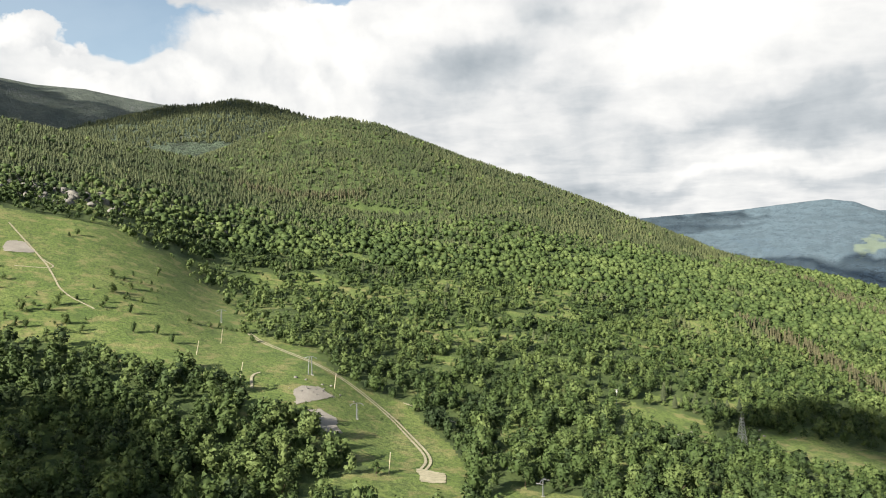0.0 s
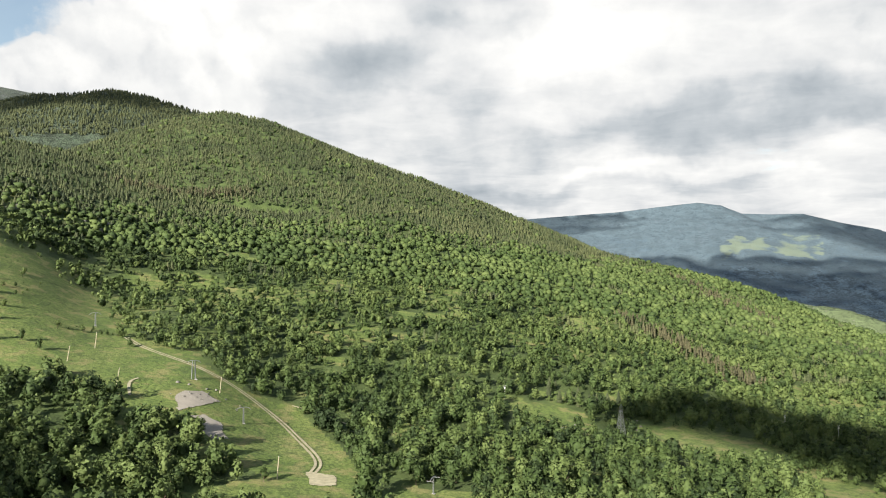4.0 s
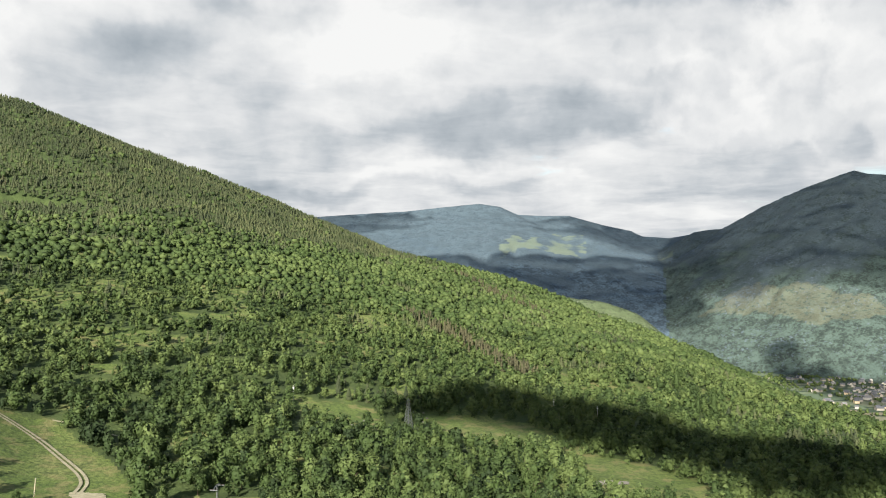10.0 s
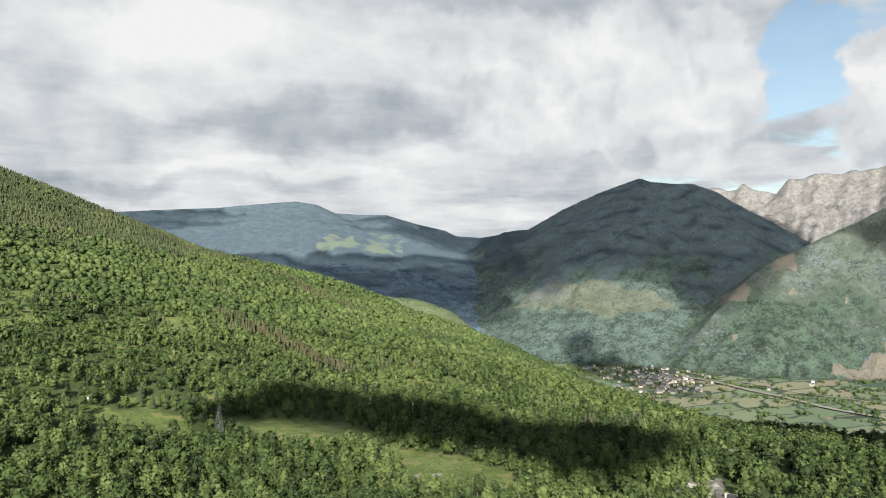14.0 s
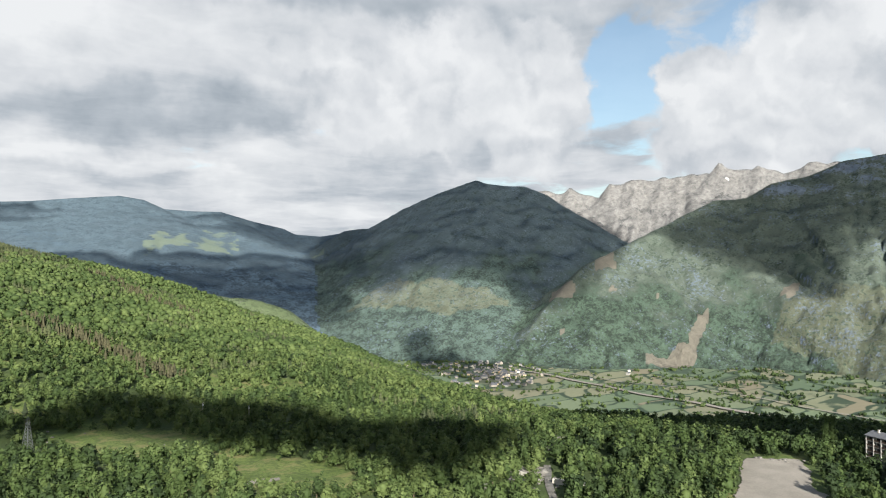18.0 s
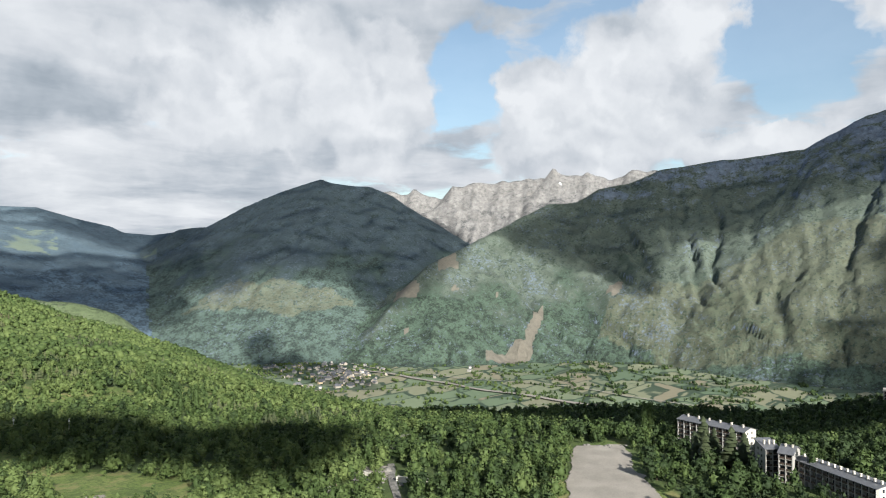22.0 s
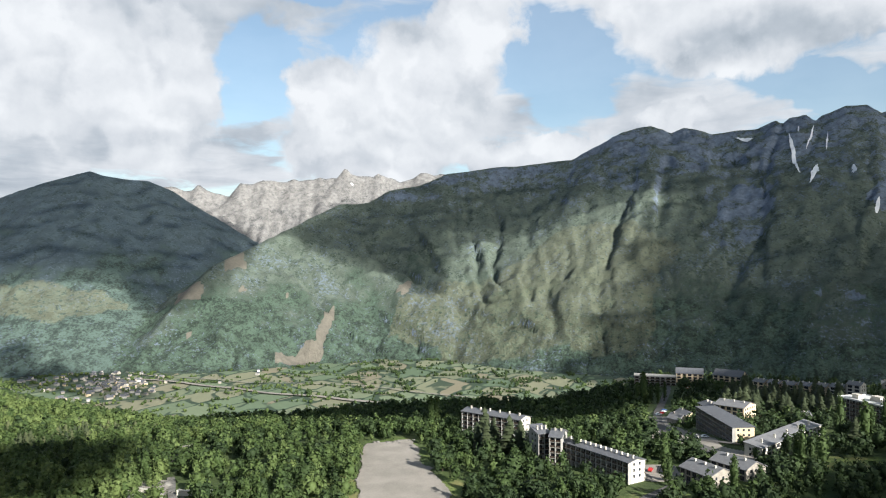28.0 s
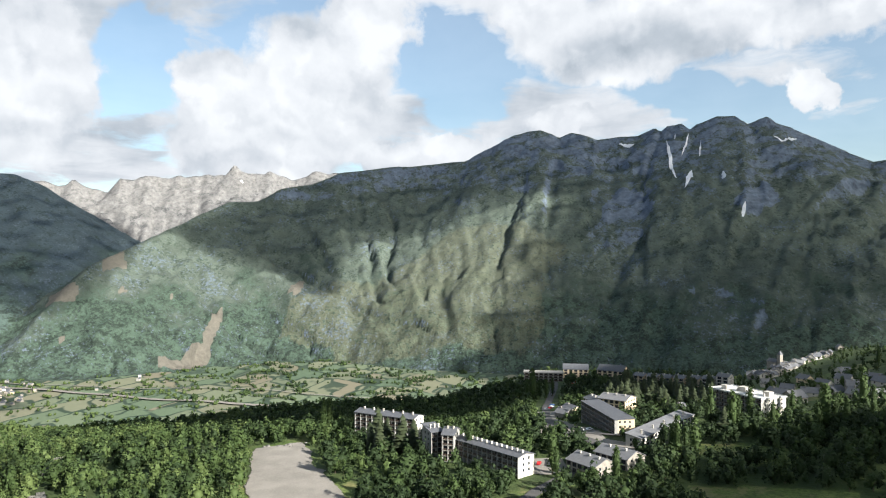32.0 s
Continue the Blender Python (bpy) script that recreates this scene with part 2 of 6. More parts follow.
def paint_mountain(forest, grass, rock, rocky, tree_line, rock_line=5000, moor=(0.118, 0.120, 0.076)):
    """Woods low down, grass and scree higher up, bare rock where it is steep or high; lines in metres."""
    def paint(n, p):
        g = n.add("ShaderNodeNewGeometry")
        part_of = n.add("ShaderNodeSeparateXYZ")
        n.put(part_of.inputs[0], g.outputs["Normal"])
        high = n.add("ShaderNodeSeparateXYZ")
        n.put(high.inputs[0], p)
        patches = n.noise(p, 0.0045, 6, 0.62)
        speck = n.math("ADD", n.math("MULTIPLY", n.noise(p, 0.022, 6, 0.68), 0.5), n.math("MULTIPLY", n.noise(p, 0.09, 5, 0.68), 0.5))
        dots = n.noise(p, 0.06, 4, 0.7)
        level = n.math("ADD", high.outputs[2], n.math("MULTIPLY", n.math("SUBTRACT", patches, 0.5), 1100))
        woods = n.mix(n.step(speck, 0.42, 0.58), tuple(c * 0.5 for c in forest), tuple(c * 1.4 for c in forest))
        turf = n.mix(n.step(speck, 0.46, 0.62), grass, tuple(c * 0.62 for c in forest))
        turf = n.mix(n.math("MULTIPLY", n.step(n.noise(p, 0.012, 5), 0.45, 0.62), 0.6), turf, tuple(c * 0.7 for c in grass))
        colour = n.mix(n.step(level, tree_line - 90, tree_line + 130), woods, turf)
        ragged = n.math("MULTIPLY", n.math("SUBTRACT", n.noise(p, 0.008, 7, 0.68), 0.5), 1.8)
        heath = n.mix(n.step(dots, 0.54, 0.62), n.mix(n.noise(p, 0.015, 5), tuple(c * 0.7 for c in moor), tuple(c * 1.3 for c in moor)), tuple(c * 0.6 for c in forest))
        colour = n.mix(n.math("MULTIPLY", n.step(n.math("ADD", n.attribute("moor"), ragged), 0.2, 1.0), 0.5), colour, heath)
        stone = n.ramp(n.noise(p, 0.04, 7, 0.72), [(0.3, tuple(c * 0.45 for c in rock)), (0.7, tuple(c * 1.35 for c in rock))])
        steep = n.math("ADD", part_of.outputs[2], n.math("MULTIPLY", n.math("SUBTRACT", speck, 0.5), 1.1))
        steep = n.math("ADD", steep, n.math("MULTIPLY", n.math("SUBTRACT", patches, 0.5), 0.8))
        steep = n.math("SUBTRACT", steep, n.math("MULTIPLY", n.step(level, rock_line - 250, rock_line + 250), 0.34))
        steep = n.math("SUBTRACT", steep, n.math("MULTIPLY", n.attribute("crag"), 0.3))
        colour = n.mix(n.step(steep, rocky, rocky - 0.14), colour, stone)
        outcrop = n.math("ADD", n.noise(p, 0.07, 5, 0.75), n.math("MULTIPLY", n.math("SUBTRACT", patches, 0.5), 0.5))
        colour = n.mix(n.math("MULTIPLY", n.step(outcrop, 0.58, 0.66), 0.75), colour, tuple(c * 0.95 for c in rock))
        # pasture painted brighter than its surroundings, with the patch of sunlight in its colour
        colour = n.mix(n.math("MULTIPLY", n.step(n.math("ADD", n.attribute("pasture"), ragged), 0.35, 0.9), 0.65), colour, n.mix(speck, (0.12, 0.15, 0.105), (0.16, 0.19, 0.125)))
        return n.mix(n.step(n.math("ADD", n.attribute("scree"), n.math("MULTIPLY", ragged, 0.7)), 0.4, 0.75), colour, n.mix(dots, (0.085, 0.08, 0.066), (0.185, 0.168, 0.14)))
    return paint


def mountain(name, *given, relief=9.0):
    return surface(name, paint_mountain(*given), 0.9, lambda n, p: (n.math("ADD", n.noise(p, 0.03, 7, 0.68), n.math("MULTIPLY", n.noise(p, 0.12, 4, 0.65), 0.4)), relief))


SHELF_MAT = surface("meadow_and_forest_floor", paint_shelf, 0.9, lambda n, p: (n.noise(p, 0.5, 5), 0.6))
VALLEY_MAT = surface("valley_fields", paint_valley, 0.9)
FORM_MATS = {
    "dome": SHELF_MAT,
    "dark_peak": mountain("dark_forest_slope", (0.040, 0.056, 0.036), (0.055, 0.066, 0.035), (0.1, 0.1, 0.1), 0.25, 1200),
    "grey_ridge": mountain("high_pasture", (0.042, 0.056, 0.05), (0.068, 0.082, 0.068), (0.12, 0.125, 0.13), 0.4, 500),
    # woods, turf and rock shifted to blue: the distance haze is put into the colours
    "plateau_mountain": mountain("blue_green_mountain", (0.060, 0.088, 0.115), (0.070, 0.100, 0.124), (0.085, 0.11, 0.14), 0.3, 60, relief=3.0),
    # blue turf and rock stand in for the haze over this peak
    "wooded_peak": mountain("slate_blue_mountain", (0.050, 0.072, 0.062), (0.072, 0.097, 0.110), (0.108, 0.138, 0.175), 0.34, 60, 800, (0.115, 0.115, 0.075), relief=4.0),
    "granite_range": mountain("pale_granite", (0.085, 0.09, 0.10), (0.15, 0.148, 0.146), (0.205, 0.2, 0.197), 0.95, -300, relief=16.0),
    # the rock's blue carries the haze of the shaded upper slopes
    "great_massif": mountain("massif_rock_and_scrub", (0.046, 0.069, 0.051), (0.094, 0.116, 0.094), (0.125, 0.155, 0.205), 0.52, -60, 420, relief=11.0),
    "low_spur": mountain("spur_pasture", (0.05, 0.075, 0.042), (0.10, 0.13, 0.065), (0.14, 0.14, 0.12), 0.2, -400),
}
SNOW = plain("old_snow", (0.6, 0.62, 0.65), 0.7, 0.05, 0.08)
BROADLEAF = foliage("broadleaf_foliage", (0.018, 0.033, 0.010), (0.050, 0.080, 0.021), (0.112, 0.150, 0.046), 0.12)
CONIFER = foliage("conifer_foliage", (0.027, 0.038, 0.018), (0.058, 0.071, 0.032), (0.100, 0.112, 0.048), 0.08)
BROWN_PINE = foliage("brownish_pine_foliage", (0.035, 0.036, 0.019), (0.064, 0.062, 0.032), (0.092, 0.086, 0.045), 0.08)
BARK = plain("bark", (0.12, 0.09, 0.065), 0.9, 3.0)

# ---- the lie of the land: feature lines in plan (bearing from the hovering point, distance, height angle) ----
EYE = 120.0
FLOOR = EYE - 402.0


def hashed(i, j, seed):
    n = (i * 374761393 + j * 668265263 + seed * 974711) & 0x7FFFFFFF
    n = ((n ^ (n >> 13)) * 1274126177) & 0x7FFFFFFF
    return ((n ^ (n >> 16)) & 0xFFFF) / 65535.0


def vnoise(x, y, seed=0):
    """Smooth value noise, 0 to 1."""
    i, j = np.floor(x).astype(np.int64), np.floor(y).astype(np.int64)
    u, v = x - i, y - j
    u, v = u * u * (3 - 2 * u), v * v * (3 - 2 * v)
    a = hashed(i, j, seed) * (1 - u) + hashed(i + 1, j, seed) * u
    b = hashed(i, j + 1, seed) * (1 - u) + hashed(i + 1, j + 1, seed) * u
    return a * (1 - v) + b * v


def fbm(x, y, octaves=4, seed=0):
    total, size, amount = 0.0, 1.0, 0.5
    for k in range(octaves):
        total = total + amount * (vnoise(x * size, y * size, seed + k) - 0.5) * 2
        size, amount = size * 2.03, amount * 0.5
    return total


def ridged(x, y, octaves=4, seed=0):
    total, size, amount = 0.0, 1.0, 0.5
    for k in range(octaves):
        total = total + amount * (1 - np.abs(vnoise(x * size, y * size, seed + k) * 2 - 1) * 2)
        size, amount = size * 2.1, amount * 0.5
    return total


def smooth(a, n, axis):
    k = np.exp(-0.5 * (np.arange(-3 * n, 3 * n + 1) / n) ** 2)
    pad = [(0, 0)] * a.ndim
    pad[axis] = (3 * n, 3 * n)
    return np.apply_along_axis(lambda q: np.convolve(q, k / k.sum(), "valid"), axis, np.pad(a, pad, mode="edge"))


# the shelf and the hillside that rises from it: foot, middle and brow, each as (bearing, distance, height angle)
NEAR_LINE = [(-180, 280, -19), (-60, 300, -17), (-32, 300, -15.5), (-18, 300, -16), (-5, 300, -17), (10, 300, -18), (40, 320, -17.5), (60, 340, -17), (75, 330, -17.3), (100, 330, -17.3), (125, 330, -16.5), (180, 280, -19)]
FOOT_LINE = [(-180, 500, -7), (-60, 460, -6), (-32, 460, -5.8), (-20, 430, -7.6), (-10, 420, -9), (-4, 410, -11.9), (0, 410, -12.2), (10, 440, -11.6), (22, 450, -12.9), (32, 450, -13.4), (45, 460, -13.6), (60, 470, -13.4), (76, 430, -13.6), (90, 430, -13.6), (104, 420, -13.2), (116, 430, -12.4), (125, 430, -10.5), (180, 500, -7)]
MID_LINE = [(-180, 1000, 1), (-60, 800, 5), (-32, 720, 4.0), (-26, 700, 2.6), (-22, 690, 0.8), (-17, 680, -2.4), (-10, 700, -2.4), (0, 760, -2.0), (10, 820, -2.4), (20, 860, -3.6), (30, 900, -5.0), (40, 900, -6.8), (50, 820, -9.8), (60, 700, -12.0), (76, 600, -12.2), (90, 620, -12.0), (100, 620, -10.9), (110, 640, -9.9), (118, 700, -8.9), (125, 600, -7.6), (180, 1000, 1)]
BROW_LINE = [(-180, 1700, 5), (-60, 1500, 11), (-32, 1480, 9.8), (-25, 1430, 8.8), (-18, 1380, 7.8), (-12.7, 1330, 6.3), (-6.5, 1280, 4.5), (-2, 1330, 5.0), (3, 1480, 6.2), (6.5, 1600, 6.5), (9.9, 1640, 4.8), (15.4, 1600, 3.25), (20.8, 1550, 1.0), (24, 1530, 0.3), (27.3, 1500, -0.25), (32, 1480, -1.75), (37, 1430, -3.9), (40.5, 1380, -5.1), (43.2, 1330, -6.1), (46, 1280, -7.1), (48.6, 1230, -8.4), (51.7, 1150, -9.5), (55, 1060, -10.6), (59, 940, -12.3), (66, 780, -12.4), (76, 760, -11.7), (90, 800, -11.2), (97, 830, -9.35), (100, 840, -8.9), (106, 860, -8.75), (112, 900, -8.5), (115, 1050, -7.5), (117.4, 1180, -6.2), (122, 1150, -5.4), (126, 1000, -4.6), (180, 1700, 5)]


def line(rows, bearings):
    b, r, e = np.array(rows, float).T
    r, e = np.interp(bearings, b, r), np.interp(bearings, b, e)
    return r, r * np.tan(np.radians(e))


BEARINGS = np.arange(-180, 180.01, 0.25)
RANGES = np.arange(0, 3205, 5.0)


def lay_shelf():
    """Heights of the shelf and the hillside on a grid of bearings and distances."""
    knots = [line(rows, BEARINGS) for rows in (NEAR_LINE, FOOT_LINE, MID_LINE, BROW_LINE)]
    (rc, zc) = knots[-1]
    flat = np.clip((BEARINGS - 50) / 15, 0, 1) * np.clip((130 - BEARINGS) / 6, 0, 1)
    grid = np.empty((len(BEARINGS), len(RANGES)))
    for n in range(len(BEARINGS)):
        r = [0.0] + [k[0][n] for k in knots] + [rc[n] + 250, rc[n] + 900 - 250 * flat[n], 3300]
        z = [knots[0][1][n] - 2] + [k[1][n] for k in knots] + [zc[n] - 70 - 40 * flat[n], min(zc[n] - 250, -415), -440]
        grid[n] = np.interp(RANGES, r, z)
    grid = smooth(grid, 5, 0)
    return smooth(grid, 3, 1)


SHELF = lay_shelf()


def shelf(b, r):
    i = np.clip((b + 180) / 0.25, 0, len(BEARINGS) - 1.001)
    j = np.clip(r / 5.0, 0, len(RANGES) - 1.001)
    i0, j0 = i.astype(int), j.astype(int)
    u, v = i - i0, j - j0
    return (SHELF[i0, j0] * (1 - u) + SHELF[i0 + 1, j0] * u) * (1 - v) + (SHELF[i0, j0 + 1] * (1 - u) + SHELF[i0 + 1, j0 + 1] * u) * v


# mountain crests: (bearing, distance, height angle); slope near the crest, slope lower down, depth of the gullies
DOME = [(-21, 1900, 7.2), (-18.4, 1900, 7.9), (-15.3, 1900, 9.35), (-13.6, 1900, 10.0), (-10.4, 1880, 11.05), (-8.4, 1860, 11.4), (-6.1, 1840, 11.1), (-3.9, 1820, 10.15), (-2, 1800, 9.15), (0.2, 1780, 8.4), (2.1, 1760, 8.25), (5.2, 1730, 7.25), (7.9, 1700, 6.1), (9.9, 1660, 4.9)]
DARK_PEAK = [(-26, 2500, 10.0), (-23.8, 2500, 10.6), (-21.1, 2500, 11.5), (-19.1, 2500, 11.75), (-16.4, 2500, 12.35), (-14.1, 2500, 12.15), (-10.4, 2480, 11.3), (-7, 2450, 9.5)]
GREY_RIDGE = [(-60, 3200, 13.5), (-40, 3250, 13.2), (-32, 3300, 12.4), (-30, 3300, 12.2), (-26.8, 3300, 12.25), (-24.4, 3300, 11.95), (-21, 3300, 11.6), (-16, 3300, 10)]
PLATEAU_MOUNTAIN = [(12, 4500, 3.2), (15.7, 4550, 3.62), (18.8, 4600, 3.86), (22.5, 4650, 4.1), (25.6, 4680, 4.46), (28.3, 4700, 4.72), (29.9, 4700, 4.48), (31.4, 4700, 3.83), (33.5, 4700, 3.72), (35.4, 4700, 3.72), (37.9, 4700, 3.0), (40, 4680, 2.53), (41, 4660, 2.06), (43, 4640, 1.92), (46.8, 4600, 2.55)]
WOODED_PEAK = [(44.9, 4480, 2.4), (46.8, 4460, 2.62), (48, 4420, 3.25), (49.6, 4380, 4.2), (52.3, 4330, 5.42), (54, 4310, 6.0), (55.4, 4300, 6.48), (56.2, 4300, 6.2), (57.5, 4300, 6.0), (59.2, 4300, 5.98), (60.8, 4280, 5.3), (62.2, 4240, 3.4), (63.6, 4180, 1.1), (64.6, 4080, -1.5)]
GRANITE_RANGE = [(57, 4850, 5.0), (60.9, 4850, 5.75), (61.8, 4850, 5.45), (62.8, 4850, 5.65), (65, 4850, 5.05), (65.9, 4850, 6.2), (66.8, 4850, 6.05), (67.5, 4850, 6.42), (68.6, 4850, 6.3), (70, 4850, 6.62), (72.2, 4850, 6.5), (73.3, 4850, 6.75), (73.9, 4850, 7.5), (74.4, 4850, 6.95), (75, 4850, 6.8), (76.5, 4850, 7.05), (78.2, 4850, 6.6), (79.9, 4850, 7.05), (81.3, 4850, 7.2), (84, 4850, 7.2)]
GREAT_MASSIF = [(60.1, 3000, -4.7), (61, 3080, -3.5), (62.8, 3200, -1.5), (63.9, 3280, -0.35), (66.4, 3450, 1.0), (69.1, 3620, 2.35), (71.7, 3800, 3.65), (73.5, 3930, 4.6), (75.7, 4020, 4.75), (77.5, 4080, 5.75), (79.8, 4130, 6.1), (82, 4180, 7.0), (84.8, 4220, 7.45), (87.5, 4250, 7.65), (90.6, 4280, 7.95), (92, 4290, 8.05), (93.7, 4300, 9.0), (95.9, 4310, 10.1), (97.9, 4320, 10.5), (99.4, 4320, 9.85), (100.4, 4320, 10.25), (102.3, 4330, 9.65)]
GREAT_MASSIF_HEAD = [(102.3, 4330, 9.65), (105.5, 4340, 9.8), (106.7, 4340, 10.3), (107.3, 4340, 9.8), (107.7, 4340, 10.4), (108.6, 4340, 10.5), (109.2, 4340, 9.6), (109.8, 4340, 10.35), (111.2, 4350, 10.92), (112.4, 4350, 10.85), (113.3, 4350, 10.2), (114.6, 4350, 10.68), (115.3, 4350, 10.1), (116.2, 4350, 9.77), (117.7, 4350, 8.86), (119.8, 4350, 7.73), (121.3, 4350, 7.0), (123, 4350, 7.2), (135, 4400, 7.0), (150, 4500, 6)]
LOW_SPUR = [(33, 2500, -2.5), (35.6, 2480, -2.7), (38.3, 2450, -3.05), (40.2, 2430, -3.75), (41.6, 2400, -4.85), (42.8, 2380, -6.2), (43.8, 2350, -7.8)]
FORMS = [  # name, crest, upper slope, lower slope, gully depth, gully width
    ("dome", DOME, 0.42, 0.42, 8, 90),
    ("dark_peak", DARK_PEAK, 0.5, 0.4, 10, 160),
    ("grey_ridge", GREY_RIDGE, 0.5, 0.4, 16, 200),
    ("plateau_mountain", PLATEAU_MOUNTAIN, 0.7, 0.4, 24, 260),
    ("wooded_peak", WOODED_PEAK, 0.85, 0.62, 62, 200),
    ("granite_range", GRANITE_RANGE, 1.9, 0.8, 190, 95),
    ("great_massif", GREAT_MASSIF + GREAT_MASSIF_HEAD[1:], 1.3, 0.69, 120, 210),
    ("low_spur", LOW_SPUR, 0.8, 0.9, 6, 120),
]


def rows_to_points(crest, jag=0.0, seed=0):
    """A crest line in metres, with teeth on it."""
    b, r, e = np.array(crest, float).T
    pts = np.stack([r * np.sin(np.radians(b)), r * np.cos(np.radians(b)), r * np.tan(np.radians(e))], 1)
    if jag:
        run = np.concatenate([[0], np.cumsum(np.hypot(*np.diff(pts[:, :2], axis=0).T))])
        s = np.unique(np.concatenate([run, np.arange(0, run[-1], 45.0)]))
        pts = np.stack([np.interp(s, run, pts[:, k]) for k in range(3)], 1)
        pts[:, 2] += jag * fbm(s / 70, s * 0, 3, seed) - 0.2 * jag
    return pts


def fall_from(x, y, pts, upper, lower):
    """Height of slopes that fall from a crest line, and the distance to it."""
    best = np.full(x.shape, 1e9)
    high = np.full(x.shape, -1e9)
    along, run = np.zeros(x.shape), 0.0
    for p, q in zip(pts[:-1], pts[1:]):
        dx, dy = q[0] - p[0], q[1] - p[1]
        s = np.clip(((x - p[0]) * dx + (y - p[1]) * dy) / (dx * dx + dy * dy), 0, 1)
        d = np.hypot(x - p[0] - s * dx, y - p[1] - s * dy)
        length = math.hypot(dx, dy)
        along = np.where(d < best, run + s * length, along)
        run += length
        best = np.minimum(best, d)
        d = np.sqrt(d * d + 196) - 14
        high = np.maximum(high, p[2] + s * (q[2] - p[2]) - lower * d - (upper - lower) * 70 * (1 - np.exp(-d / 70)))
    return high, best, along


def tent(x, y, crest, upper, lower, depth, width, seed):
    """Height of a mountain: slopes that fall from its crest, side ridges, gullies and crags."""
    pts = POINTS[seed]
    z, best, along = fall_from(x, y, pts, upper, lower)
    if depth > 20:
        wx, wy = x + 60 * fbm(x / 160, y / 160, 3, seed + 50), y + 60 * fbm(x / 160 + 9, y / 160, 3, seed + 51)
        ramp = 1 - np.exp(-best / 130)
        mid = np.clip((best - 60) / 500, 0, 1)
        foot = 1 - 0.65 * np.clip((best - 900) / 600, 0, 1)
        u = along + 130 * fbm(x / 420, y / 420, 3, seed + 60) + 26 * fbm(x / 80, y / 80, 3, seed + 61) + 0.22 * best
        swells = fbm(u / width, best / 900, 3, seed + 70)
        gully = np.clip(1 - 4.5 * np.abs(vnoise(u / width * 0.8, best / 2600, seed + 74) * 2 - 1), 0, 1)
        runnel = np.clip(1 - 3.5 * np.abs(vnoise(u / width * 2.4, best / 800, seed + 76) * 2 - 1), 0, 1)
        crags = 0.45 * ridged(wx / 150, wy / 150, 4, seed + 2) * np.exp(-best / 420) + 0.15 * ridged(wx / 90, wy / 90, 4, seed + 6) + 0.06 * ridged(x / 24, y / 24, 2, seed + 8)
        z = z + depth * (ramp * foot * (0.30 * swells * mid - 0.30 * gully * (0.3 + 0.7 * mid) - 0.11 * runnel) + ramp * crags)
    else:
        z = z + (1 - np.exp(-best / 100)) * depth * fbm(x / 110, y / 110, 4, seed)
    return z, best


POINTS = {20 + 11 * k: rows_to_points(f[1], {"great_massif": 8.0, "granite_range": 34.0, "wooded_peak": 4.0}.get(f[0], 0.0), k) for k, f in enumerate(FORMS)}


def land(x, y):
    """Height of the ground at plan places, and the form each place belongs to (0: the shelf, 1: the valley, 2...: FORMS)."""
    r, b = np.hypot(x, y), np.degrees(np.arctan2(x, y))
    hill = np.clip((r - 520) / 300, 0, 1)
    z = shelf(b, r) + (1.2 + 7 * hill) * fbm(x / 130, y / 130, 4, 3) * np.clip((r - 60) / 200, 0, 1)
    which = np.zeros(x.shape, int)
    low = -402 + 10 * fbm(x / 500, y / 500, 3, 8) + np.clip((r - 3000) / 1800, 0, 1) * 30
    which = np.where(low > z, 1, which)
    z = np.maximum(z, low)
    if r.max() < 1250:
        return z + EYE, which
    for k, (name, crest, upper, lower, depth, width) in enumerate(FORMS):
        pts = POINTS[20 + 11 * k]
        reach = 1000 if depth < 20 else 1900
        m = (r > 1200) & (x > pts[:, 0].min() - reach) & (x < pts[:, 0].max() + reach) & (y > pts[:, 1].min() - reach) & (y < pts[:, 1].max() + reach)
        if not m.any():
            continue
        was = z[m]
        t, d = tent(x[m], y[m], crest, upper, lower, depth, width, 20 + 11 * k)
        which[m] = np.where(t > was - 7, k + 2, which[m])
        soft = 18.0
        h = np.clip(0.5 + 0.5 * (t - was) / soft, 0, 1)
        z[m] = np.where(d < 60, np.maximum(was, t), was * (1 - h) + t * h + 0.25 * soft * h * (1 - h))
    return z + EYE, which


def height(x, y):
    return float(land(np.array([float(x)]), np.array([float(y)]))[0][0])


# ---- land cover in plan ----
def inside(x, y, outline):
    hit = np.zeros(np.shape(x), bool)
    px, py = np.array(outline, float).T
    for k in range(len(px)):
        a, b, c, d = px[k - 1], py[k - 1], px[k], py[k]
        if b == d:
            continue
        hit ^= ((b > y) != (d > y)) & (x < (c - a) * (y - b) / (d - b) + a)
    return hit


SKI_SLOPE = [(-420, 560), (-376, 605), (-316, 629), (-259, 637), (-191, 613), (-135, 490), (-83, 466), (-56, 434), (-21, 423), (5, 362), (14, 314), (6, 270), (-20, 262), (-60, 284), (-30, 312), (-66, 346), (-104, 374), (-143, 401), (-162, 385), (-218, 405), (-300, 385)]
CLEARINGS = [
    SKI_SLOPE,
    [(112, 472), (136, 464), (164, 455), (158, 408), (127, 405), (110, 436)],
    [(182, 442), (219, 424), (252, 406), (242, 352), (210, 338), (184, 350), (178, 397)],
    [(237, 320), (250, 297), (254, 253), (232, 218), (194, 262)],
    [(30, 310), (60, 300), (50, 265), (10, 265)],
    [(385, -125), (378, -165), (365, -180), (352, -150), (362, -124)],
    [(322, -104), (318, -150), (296, -178), (262, -160), (280, -104)],
]
GLADES = [(-1, 520, 15, 9), (110, 690, 22, 12), (-120, 850, 40, 14)]


